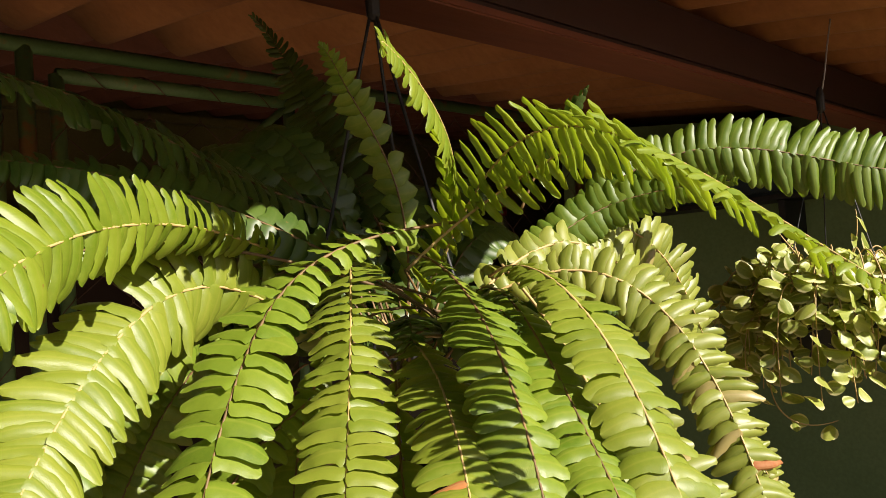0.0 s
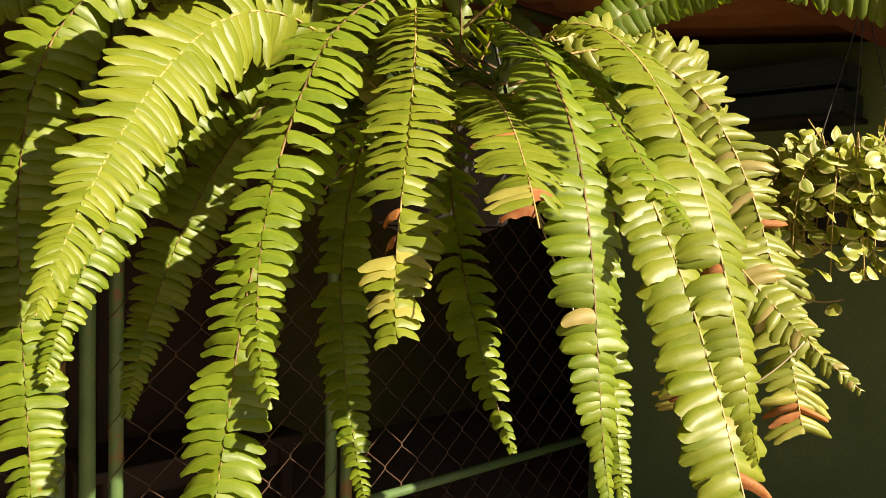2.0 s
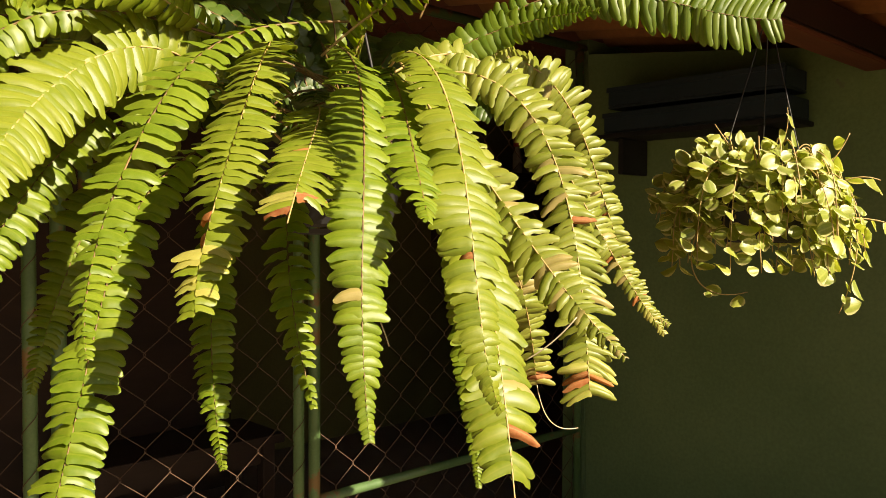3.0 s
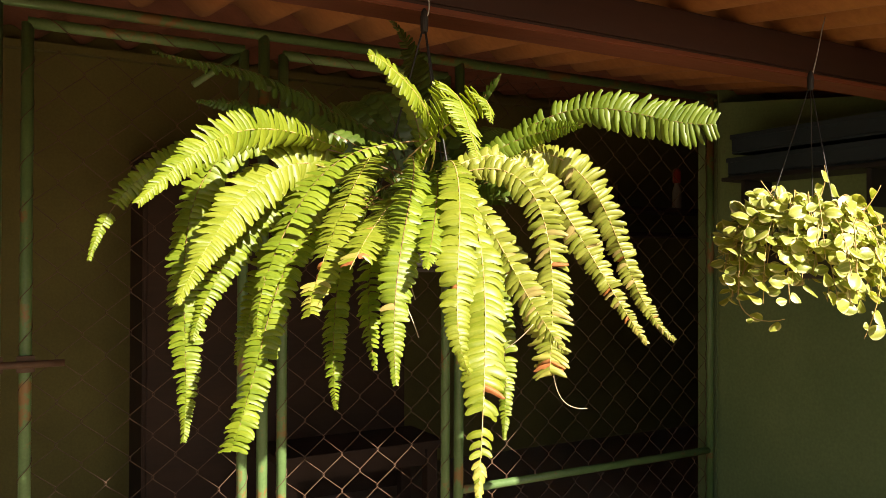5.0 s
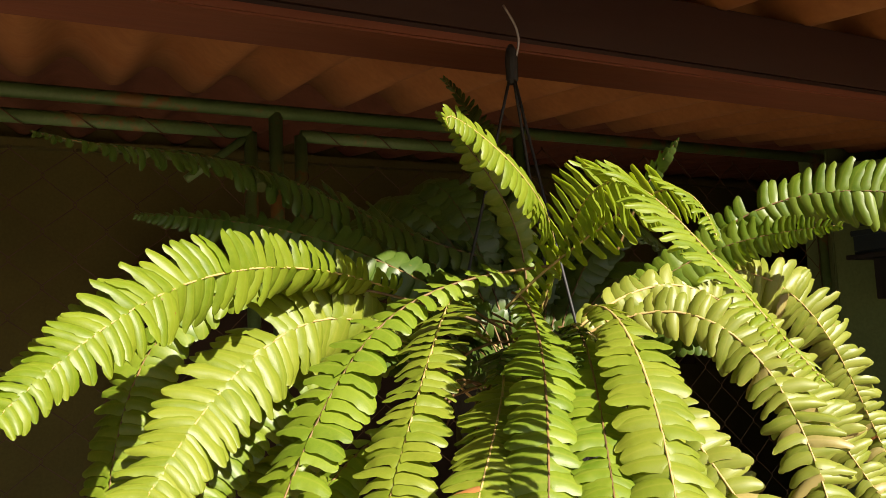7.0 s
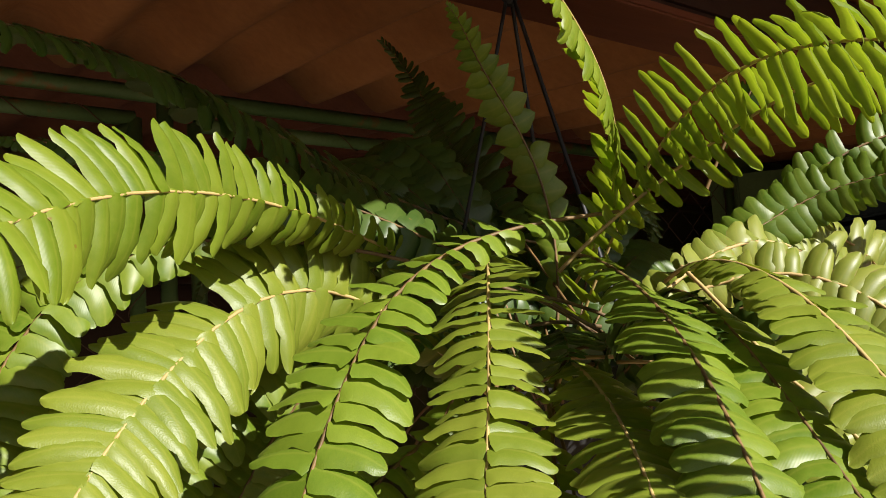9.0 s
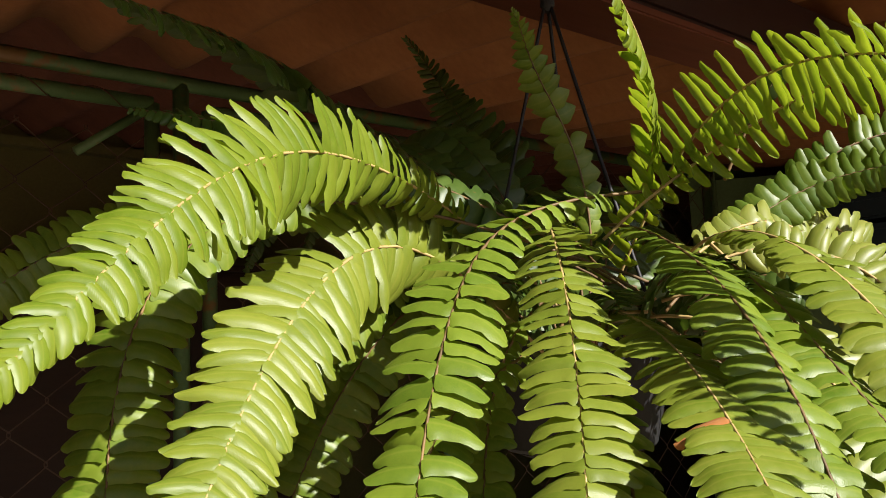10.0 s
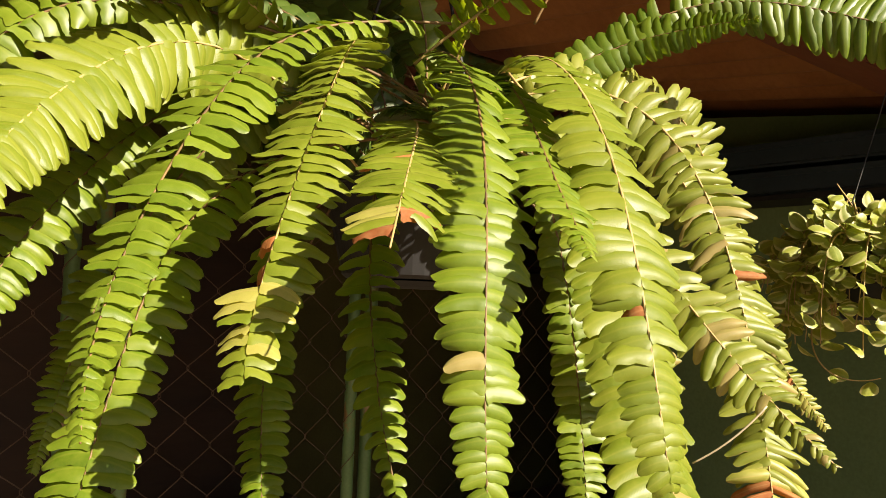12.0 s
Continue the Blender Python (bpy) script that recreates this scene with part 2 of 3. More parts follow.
ground_sheet()
structure("floor", box((-3.2, 0.55, 0.005), (6.8, 4.2, 0.05)), FLOOR, "dull reddish cement floor under the roof", "floor")
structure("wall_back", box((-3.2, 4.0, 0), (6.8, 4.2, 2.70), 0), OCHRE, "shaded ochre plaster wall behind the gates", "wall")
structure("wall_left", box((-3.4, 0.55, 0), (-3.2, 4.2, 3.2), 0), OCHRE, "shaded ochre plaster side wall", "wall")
# unseen wall, run forward so no sun leaks in at the side
structure("wall_right", box((6.8, -0.44, 0), (7.0, 4.2, 3.2), 0), PLASTER, "unseen dull green plaster side wall, run forward to keep sun out", "wall")
structure("wall_front", box((2.91, 1.95, 0), (6.8, 2.08, 2.24), 0.006), PLASTER, "dull green plaster wall closing the store", "wall")


def side_wall():
    """Stands square to the gates at the last post; its top follows the roof."""
    bm = box((2.912, -0.44, 0), (3.04, 1.945, 2.0), 0)
    for v in bm.verts:
        if v.co.z > 1:
            v.co.z = 1.925 + 0.1257 * v.co.y
    structure("wall_side", bm, PLASTER, "stained dull green plaster wall beside the gate post", "wall")


side_wall()


def corrugated(name, x0, x1, y0, z0, y1, z1, mat, label, pitch=0.195, amp=0.030, thick=0.007, phase=0.117):
    nx, ny = int((x1 - x0) / pitch * 12), 8
    verts, faces = [], []
    for side in (0, 1):
        for j in range(ny + 1):
            for i in range(nx + 1):
                x = x0 + (x1 - x0) * i / nx
                f = j / ny
                sag = 0.004 * math.sin(x * 2.3 + j)
                verts.append((x, y0 + (y1 - y0) * f, z0 + (z1 - z0) * f + amp * math.sin(2 * math.pi * (x - phase) / pitch) + sag + side * thick))
    half = (nx + 1) * (ny + 1)
    for j in range(ny):
        for i in range(nx):
            a = j * (nx + 1) + i
            faces.append((a, a + nx + 1, a + nx + 2, a + 1))
            faces.append((half + a, half + a + 1, half + a + nx + 2, half + a + nx + 1))
    for i in range(nx):
        faces.append((i, i + 1, half + i + 1, half + i))
        a = ny * (nx + 1) + i
        faces.append((a + 1, a, half + a, half + a + 1))
    ob = mesh_object(name, verts, faces, mat, None, BLD, smooth=True)
    tagged(ob, label, "roof", kind="structure")
    return ob


corrugated("roof_sheet", -3.4, 7.0, 0.07, 2.005, 1.90, 2.235, SHEET, "weathered fibre cement corrugated roof sheets, pale beneath")
structure("trim_plate", box((-3.2, 3.93, 2.505), (6.8, 3.998, 2.548), 0.004), OCHRE, "painted wooden plate along the top of the back wall", "trim")
corrugated("roof_back", -3.4, 7.0, 1.45, 2.262, 4.3, 2.64, CLAY, "reddish corrugated roof sheets over the store", pitch=0.23)
# unseen wall, added to keep the sun off the green wall and low rail
structure("wall_yard", box((2.3, -0.65, 0), (8.0, -0.45, 2.9), 0.01), OCHRE, "unseen plain ochre plaster wall added to block the sun", "wall")
# beam takes the dark front tone; an added thin board carries the lit underside
structure("beam", box((-3.3, 0.70, 1.952), (2.91, 0.785, 2.055), 0.006), BEAM, "nearly black brown wooden roof beam", "beam")
structure("trim_batten", box((-3.3, 0.698, 1.936), (2.91, 0.792, 1.950), 0.003), BEAM_LIT, "thin red-brown board added for the light on the beam's underside", "trim")


# ---- gate and fence ----
def fence():
    base = new("fence")
    base.matrix_world = BLD
    tagged(base, "green painted pipe fence with rusty chain-link mesh", "fence")
    Y, R = 1.965, 0.0195
    bar("top_rail", [(-3.2, Y, 2.195), (2.9, Y, 2.195)], R, PIPE, base)
    for u in (-0.13, 0.685, 1.475, 2.87):
        bar("post", [(u, Y, 0.05), (u, Y, 2.19)], R, PIPE, base)
    bar("low_rail", [(1.475, Y, 0.507), (2.87, Y, 0.507)], 0.017, PIPE, base)
    for u0, u1 in ((-1.9, -0.15), (1.49, 2.85)):
        mesh_panel(base, u0, u1, 0.06, 2.16, Y)


def mesh_panel(parent, u0, u1, z0, z1, y, d=0.142, wire=0.0014):
    """Chain-link: zigzag wires, each hooked into the next."""
    verts, faces = [], []
    n = int(math.ceil((u1 - u0) / (d / 2)))
    step = d * 0.95 / 2
    m = int((z1 - z0) / step)
    for k in range(n):
        pts = []
        for j in range(m + 1):
            side = (j + k) % 2
            u = u0 + (k + side) * d / 2
            dx = 0.0035 if side else -0.0035
            wob = 0.004 * noise.noise((u * 9.1, j * 0.7, 2.2))
            z = z0 + j * step + wob
            yy = y + (0.002 if side else -0.002)
            pts += [(min(u1, u + dx), yy - 0.001, z - 0.003), (min(u1, u + dx), yy + 0.001, z + 0.003)]
        v, f = tube(pts, wire, 5)
        o = len(verts)
        verts += v
        faces += [tuple(i + o for i in q) for q in f]
    ob = mesh_object("chain_link", verts, faces, RUST, parent, smooth=True)
    ob["label"], ob["kind"] = "rusty diamond chain-link wire", "stuff"


def gate(u0, u1):
    base = new("gate")
    base.matrix_world = BLD
    tagged(base, "closed green pipe gate filled with chain-link", "gate", "gates of the store")
    Y, R = 1.965, 0.018
    bar("stile", [(u0, Y, 0.08), (u0, Y, 2.132)], R, PIPE, base)
    bar("stile", [(u1, Y, 0.08), (u1, Y, 2.132)], R, PIPE, base)
    bar("top_bar", [(u0, Y, 2.132), (u1, Y, 2.132)], R, PIPE, base)
    bar("bottom_bar", [(u0, Y, 0.10), (u1, Y, 0.10)], R, PIPE, base)
    bar("corner_brace", [(u1 - 0.17, Y, 1.995), (u1 - 0.015, Y, 2.115)], 0.011, PIPE, base)
    mesh_panel(base, u0 + 0.015, u1 - 0.015, 0.10, 2.12, Y)
    pts = []
    for i in range(int((u1 - u0) / 0.004)):
        a = i * 0.35
        pts.append((u0 + i * 0.004, Y + 0.0205 * math.cos(a * 0.45), 2.132 + 0.0205 * math.sin(a * 0.45)))
    for u in (u0, u1):
        turns = []
        for i in range(560):
            z = 0.12 + i * 0.0035
            a = 2 * math.pi * z / 0.135
            turns.append((u + 0.0195 * math.cos(a), Y + 0.0195 * math.sin(a), z))
        bar("lacing_wire", turns, 0.0013, RUST, base, 5, "rusty lacing wire wound up the stile")
    bar("binding_wire", pts, 0.0016, RUST, base, 5, "rusty wire wound round the bar")
    return base


fence()
g = gate(-0.045, 0.615)
bar("bolt", [(-0.17, 1.925, 1.10), (0.06, 1.925, 1.10)], 0.011, RUST, g, 8, "rusty sliding bolt")
part("bolt_plate", box((-0.155, 1.93, 1.075), (-0.105, 1.945, 1.125), 0.002), RUST, g)
part("bolt_plate", box((-0.07, 1.93, 1.075), (-0.02, 1.945, 1.125), 0.002), RUST, g)
gate(0.755, 1.415)


# ---- the hanging fern ----
def leaflet_shape(k, side, wide=0.29):
    """One pinna of unit length along x: eared base, blunt sickle tip, wavy edges, arched over its width and length. side: 1 or -1; the last kinds are pointed."""
    rnd = random.Random(900 + k)
    bend, curl = rnd.uniform(0.03, 0.15), rnd.uniform(0.04, 0.30)
    arch, twist = rnd.uniform(0.22, 0.66), rnd.uniform(-0.34, 0.36)
    hook = rnd.uniform(0.0, 0.16)
    ph1, ph2 = rnd.uniform(0, 6), rnd.uniform(0, 6)
    prof = ((0.0, 0.60, 0.92), (0.05, 0.92, 1.20), (0.18, 1.0, 1.06), (0.36, 1.0, 1.0), (0.54, 1.0, 0.98), (0.70, 0.96, 0.93), (0.83, 0.84, 0.82), (0.92, 0.64, 0.64), (0.975, 0.38, 0.40), (1.0, 0.10, 0.12))
    if k >= KINDS:
        prof = ((0.0, 0.45, 0.55), (0.10, 0.85, 1.0), (0.30, 1.05, 1.10), (0.50, 0.95, 1.0), (0.68, 0.72, 0.78), (0.84, 0.44, 0.50), (0.94, 0.18, 0.24), (1.0, 0.03, 0.04))
    taper = rnd.uniform(0.05, 0.38)
    lift, waves = rnd.uniform(-0.06, 0.14), rnd.uniform(9, 17)
    verts, uvs, faces = [], [], []
    for x, lo, hi in prof:
        lo, hi = lo * (1 - taper * x * x), hi * (1 - taper * x * x)
        mid = bend * x * x
        drop = -curl * x ** 2.0 - hook * max(0, x - 0.65) * 1.6
        lo_w, hi_w = lo * wide / 2 * rnd.uniform(0.88, 1.09), hi * wide / 2 * rnd.uniform(0.88, 1.09)
        cx = x - 0.10 * x * x * curl
        ct, st = math.cos(twist * x), math.sin(twist * x)
        for c in (-1, -0.72, -0.36, 0, 0.36, 0.72, 1):
            w = (lo_w if c < 0 else hi_w) * c
            ripple = 0.022 * c * c * math.sin(x * waves + (ph1 if c < 0 else ph2))
            z = -arch * abs(w) * abs(c) * 1.5 + (lift * w * c if c < 0 else 0) - 0.012 * max(0, 1 - abs(c) * 4) + ripple
            verts.append((cx, side * (mid + w * ct - z * st), drop + z * ct + w * st))
            uvs.append((0.5 + 0.5 * c, x))
    for i in range(len(prof) - 1):
        for j in range(6):
            a = i * 7 + j
            q = (a, a + 7, a + 8, a + 1)
            faces.append(q if side > 0 else q[::-1])
    return np.array(verts), faces, uvs


KINDS = 14
SHAPES = {(k, s): leaflet_shape(k, s) for k in range(KINDS + 5) for s in (1, -1)}
SHARED = {}


def shared_leaflet(k, s, mat):
    if (k, s, mat.name) not in SHARED:
        v, f, uv = SHAPES[k, s]
        ob = mesh_object("leaflet", v, f, mat, smooth=True, uvs=uv)
        SHARED[k, s, mat.name] = ob.data
        bpy.data.objects.remove(ob)
    return SHARED[k, s, mat.name]


fern = new("boston_fern")
fern.location = (-0.03, 0.86, 1.50)
tagged(fern, "large yellow-green sword fern with arching drooping fronds in a hanging pot", "fern")
FERN_INV = Matrix.Translation(-Vector(fern.location))
frond_count = 0
FACING = Vector((0.05, -0.74, 0.67))  # the open side, to which the fronds turn their upper faces


def bezier(points, n=200):
    q = np.array(points)
    t = np.linspace(0, 1, n)[:, None]
    d = len(q) - 1
    return sum(math.comb(d, k) * t ** k * (1 - t) ** (d - k) * q[k] for k in range(d + 1))


def frond(mat, *points, half, gap, droop, bare, end, single, slim=1.0, face=None, face_end=None, slim_end=None, tilts=(14, 36), foot=(0.45, 0.28), lean=-12, pointed=False, gone=(), dry=(), yellow=1.1, tip_size=1.0, start=0.0, messy=1.0):
    """A frond along the curve of its stalk. half: longest leaflet; gap: between leaflets; slim: how narrow they are; face: where the upper face looks (face_end: at the tip); tilts: how far leaflets are turned about their length; lean: degrees by which leaflets point forward; foot: size of the lowest leaflets and the share where full size is reached; bare: leafless
    share at the foot; gone: stretches without leaflets; dry: shares along it, and the side, where leaflets are brown, with their size, kind and turn in degrees; yellow: where yellowing begins; tip_size: size of leaflets past that; start: where the stalk comes out of the pot; messy: how unevenly leaflets point."""
    global frond_count
    frond_count += 1
    rnd = random.Random(40 + frond_count)
    line = bezier(points)
    look_foot = Vector(face).normalized() if face else FACING
    look_tip = Vector(face_end).normalized() if face_end else look_foot
    seg = np.linalg.norm(np.diff(line, axis=0), axis=1)
    arc = np.concatenate([[0], np.cumsum(seg)])
    total = arc[-1]

    def at(s):
        a = s * total
        p = Vector([float(np.interp(a, arc, line[:, i])) for i in range(3)])
        q = Vector([float(np.interp(min(a + 0.006, total), arc, line[:, i])) for i in range(3)])
        r = Vector([float(np.interp(max(a - 0.006, 0), arc, line[:, i])) for i in range(3)])
        return p, (q - r).normalized()

    stalk_pts = [FERN_INV @ at(s)[0] for s in np.linspace(start, 1, 30)]
    v, f = tube(stalk_pts, [0.0015 * (1 - 0.65 * i / 29) for i in range(30)], 6)
    top = mesh_object("frond", v, f, STALK_GREEN if mat in ("bright", "pale", "soft") else STALK, fern, smooth=True)
    n = int(total * (1 - bare) / gap)
    joined = {}
    for i in range(n):
        for s in (1, -1):
            x = (i + 0.5 + 0.25 * s + rnd.uniform(-0.12, 0.12)) / n
            local = 1.26 - 0.52 * x
            x = x + 0.26 * x * (1 - x)
            if end in ("taper", "long"):
                local *= 1.22 * max(0.0, 1 - x) ** 0.22
                x = 1 - max(0.0, 1 - x) ** 1.22
            share = bare + (1 - bare) * x
            withered = [c for c in dry if abs(share - c[0]) < 0.55 * gap / total and c[1] in (0, s)]
            if not withered and (any(g[0] < share < g[1] and (len(g) < 3 or g[2] == s) for g in gone) or rnd.random() < 0.012):
                continue
            p, d = at(min(share, 0.995))
            look_to = look_foot.lerp(look_tip, share).normalized()
            up = (look_to - d * look_to.dot(d)).normalized()
            sd = d.cross(up).normalized()
            grow = min(1.0, foot[0] + (1 - foot[0]) * min(1, x / foot[1]) ** 1.4)
            if end == "taper":
                fade = 1.0 if x < 0.62 else max(0.16, 1 - ((x - 0.62) / 0.40) ** 1.3 * 0.90)
            elif end == "long":
                fade = 1.0 if x < 0.48 else max(0.14, 1 - ((x - 0.48) / 0.54) ** 1.2 * 0.88)
            elif end == "short":
                fade = 1.0 - 0.1 * x if x < 0.90 else 0.91 - 3.5 * (x - 0.90)
            else:
                fade = 1.0 - 0.22 * x
            ln = half * grow * fade * rnd.uniform(1 - 0.10 * messy, 1.07) * (tip_size if share > yellow else 1)
            turn = withered[0][4] if withered and len(withered[0]) > 4 else 0
            ahead_by = radians(lean + turn + 15 * x + rnd.uniform(-5, 5) * messy + (16 if x > 0.9 and end in ("taper", "long") else 0))
            fall = radians(droop * 0.6 + rnd.uniform(-8, 8) * messy + 5 * math.sin(i * 0.4))
            way = (sd * s * math.cos(ahead_by) + d * math.sin(ahead_by)).normalized()
            tip_way = (way * math.cos(fall) - up * math.sin(fall)).normalized()
            ahead = (d - tip_way * d.dot(tip_way)).normalized()
            flat = tip_way.cross(ahead)
            if flat.dot(up) < 0:
                flat = -flat
            tilt = radians(rnd.uniform(*tilts)) * s
            rot = Matrix((tip_way, flat.cross(tip_way), flat)).transposed()
            rot = rot @ Matrix.Rotation(tilt, 3, "X")
            wide = (slim + ((slim_end or slim) - slim) * share) * gap * local * rnd.uniform(1.56, 1.88) / 0.29 / max(ln, 1e-4) * (0.55 + 0.45 * fade) * (0.55 + 0.45 * grow)
            k = KINDS + rnd.randrange(5) if pointed else rnd.randrange(KINDS)
            m = Matrix.Translation(FERN_INV @ (p + up * 0.0007)) @ rot.to_4x4() @ Matrix.Diagonal((ln, ln * wide, ln, 1))
            use = LEAF[mat]
            if withered:
                use = TAN if withered[0][3:4] == ('tan',) else DRY
            elif share > yellow and rnd.random() < 0.65:
                use = YELLOW
            elif mat == "pale" and share > 0.4 and rnd.random() < 0.11:
                use = DRY if rnd.random() < 0.07 else TAN
            if use is DRY:
                size = withered[0][2] if withered and len(withered[0]) > 2 else 0.85
                m = m @ Matrix.Rotation(rnd.uniform(-0.6, 0.6) * (0.25 if turn else 1), 4, "X") @ Matrix.Diagonal((size, rnd.uniform(0.62, 0.92), 1.5, 1))
            if single:
                ob = new("leaflet", shared_leaflet(k, s, use))
                ob.parent, ob.matrix_basis = top, m
            else:
                joined.setdefault(use.name, [use, [], [], []])
                _, vs, fs, us = joined[use.name]
                bv, bf, bu = SHAPES[k, s]
                o = sum(len(a) for a in vs)
                mm = np.array(m)
                vs.append(bv @ mm[:3, :3].T + mm[:3, 3])
                fs += [tuple(a + o for a in q) for q in bf]
                us += bu
    for use, vs, fs, us in joined.values():
        ob = mesh_object("foliage", np.concatenate(vs), fs, use, top, smooth=True, uvs=us)
        ob["kind"] = "stuff"
    return top


# ---- the fern's pot ----
def hanging_pot(name, label, centre, apex, radius, height, body_mat, cords, hook_top, saucer=True, cord=0.0021, sway=1.0, reach=0.62):
    base = new(name)
    base.location = centre
    tagged(base, label, "hanging pot")
    r, h = radius, height
    v, f = lathe([(r * 0.70, 0), (r * 0.74, 0.004), (r * 0.96, h - 0.02), (r * 1.04, h - 0.02), (r * 1.05, h), (r * 0.98, h), (r * 0.92, h - 0.03), (r * 0.68, 0.012)])
    mesh_object("body", v, f, body_mat, base, smooth=False)
    v, f = lathe([(r * 0.90, h - 0.045), (r * 0.90, h - 0.03), (r * 0.5, h - 0.022), (0.01, h - 0.018)])
    ob = mesh_object("soil", v, f, SOIL, base)
    if saucer:
        v, f = lathe([(r * 0.40, -0.010), (r * 0.50, -0.008), (r * 0.64, -0.002), (r * 0.62, -0.002), (r * 0.50, -0.005), (r * 0.4, -0.006)])
        ob = mesh_object("saucer", v, f, GREY, base)
        ob["label"] = "dark grey drip saucer"
    ap = Vector(apex) - Vector(centre)
    for a in cords:
        foot = Vector((r * math.cos(radians(a)), r * math.sin(radians(a)), h - 0.012))
        pts = [foot + (ap - foot) * (i / 8) + Vector((0, 0, -0.004 * math.sin(math.pi * i / 8))) for i in range(9)]
        bar("cord", pts, cord, BLACK, base, 6, "black plastic hanger strand")
    v, f = lathe([(0.004, -0.022), (0.008, -0.016), (0.0085, 0.012), (0.0065, 0.024), (0.003, 0.03)], 12)
    mesh_object("hanger_cap", v, f, BLACK, base, Matrix.Translation(ap))
    tw = Vector(hook_top) - Vector(centre)
    pts = []
    for i in range(14):
        a = reach * i / 13
        pts.append(ap.lerp(tw, a) + sway * Vector((0.012 * math.sin(a * 5.4), 0.006 * math.sin(a * 4.0), 0.0)))
    bar("hook", pts, 0.0017, STEEL, base, 6, "bent galvanised wire hook")
    return base


hanging_pot("fern_pot", "black plastic hanging pot on black strands under the beam", (-0.045, 0.925, 1.405), (-0.049, 0.925, 1.905), 0.108, 0.12,
            BLACK, (200, 320, 80), (-0.050, 0.893, 2.03))

frond('bright', (0.008, 0.903, 1.460), (-0.107, 0.864, 1.637), (-0.232, 0.527, 1.693), (-0.187, 0.408, 1.630), (-0.233, 0.262, 1.495),
      face=(0.35, -0.92, -0.1), half=0.052, gap=0.009, droop=10, bare=0.18, start=0.06, end='long', single=False, tilts=(5, 24), foot=(0.1, 0.68), slim=1.10, lean=2)
frond('soft', (0.071, 0.819, 1.322), (-0.174, 0.755, 1.622), (-0.195, 0.669, 1.723), (-0.260, 0.486, 1.476), (-0.228, 0.343, 1.358),
      half=0.049, gap=0.0078, droop=8, bare=0.33, start=0.29, end='long', single=True, tilts=(5, 24), face=(0.3, -0.93, 0.05), foot=(0.35, 0.25), slim=1.18, lean=6)
frond('mid', (0.026, 0.722, 1.633), (-0.169, 0.640, 1.618), (-0.096, 0.553, 1.558), (-0.174, 0.457, 1.418), (-0.113, 0.368, 1.313),
      half=0.037, gap=0.0110, droop=12, bare=0.08, end='long', single=True, foot=(0.4, 0.4), tilts=(12, 32), slim=1.08)
frond('soft', (-0.067, 0.782, 1.631), (-0.071, 0.669, 1.630), (-0.032, 0.531, 1.536), (-0.062, 0.433, 1.404), (-0.048, 0.401, 1.343),
      half=0.034, gap=0.0092, droop=14, bare=0.06, end='short', single=True, gone=[(0.785, 0.882, 1)], dry=[(0.815, 1, 0.42, 'brown', -8), (0.866, 1, 0.34, 'brown', -30)], yellow=0.88, tip_size=0.72, slim=1.2)
frond('soft', (0.013, 0.725, 1.534), (-0.062, 0.727, 1.536), (0.007, 0.694, 1.543), (0.017, 0.529, 1.519), (0.029, 0.363, 1.408),
      half=0.034, gap=0.0087, droop=14, bare=0.1, end='broken', single=False, dry=[(0.692, 1, 1.1, 'brown', 12), (0.90, -1, 1.15, 'brown', -40), (0.945, 1, 0.72, 'brown', -10)], yellow=0.89, slim=1.22, tilts=(-6, 16), face=(0.2, -0.9, 0.40), gone=[(0.91, 1.0, -1), (0.955, 1.0)])
frond('mid', (-0.018, 0.740, 1.610), (0.066, 0.595, 1.589), (0.074, 0.404, 1.427), (0.062, 0.433, 1.368), (0.078, 0.413, 1.246),
      half=0.0325, gap=0.0088, droop=16, bare=0.06, end='taper', single=True, dry=[(0.796, 1, 0.9, 'tan')], face=(0.35, -0.85, 0.40), tilts=(-6, 18), slim=1.04)
frond('soft', (0.053, 0.737, 1.583), (0.099, 0.628, 1.625), (0.169, 0.534, 1.510), (0.141, 0.384, 1.340), (0.176, 0.450, 1.262),
      half=0.033, gap=0.0087, droop=16, bare=0.06, end='taper', single=True, dry=[(0.746, 1, 0.5)], face=(0.35, -0.85, 0.40), tilts=(-6, 18), slim=1.12)
frond('soft', (0.065, 0.738, 1.593), (0.144, 0.676, 1.488), (0.167, 0.600, 1.375), (0.184, 0.503, 1.265), (0.194, 0.425, 1.095),
      half=0.038, gap=0.0095, droop=14, bare=0.1, end='taper', single=False, gone=[(0.74, 0.765, -1), (0.795, 0.838), (0.85, 0.863), (0.875, 0.888), (0.90, 0.914)], dry=[(0.668, -1, 0.9, 'tan'), (0.728, -1, 1.1)], yellow=0.9, face=(0.35, -0.85, 0.40), tilts=(-6, 18), lean=0, slim=1.10)
frond('mid', (0.030, 0.723, 1.573), (0.098, 0.773, 1.573), (0.135, 0.833, 1.441), (0.146, 0.849, 1.262), (0.157, 0.758, 1.101),
      half=0.025, gap=0.0085, droop=14, bare=0.15, end='taper', single=False)
frond('pale', (0.019, 0.735, 1.544), (0.149, 0.783, 1.638), (0.255, 0.755, 1.579), (0.262, 0.675, 1.402), (0.263, 0.597, 1.248),
      half=0.0396, gap=0.0080, droop=9, bare=0.08, end='broken', single=False, dry=[(0.97, 0), (0.67, -1)], yellow=0.93, face=(0.05, -0.95, 0.3), lean=2, messy=2.0, slim=0.92, tilts=(-12, 36))
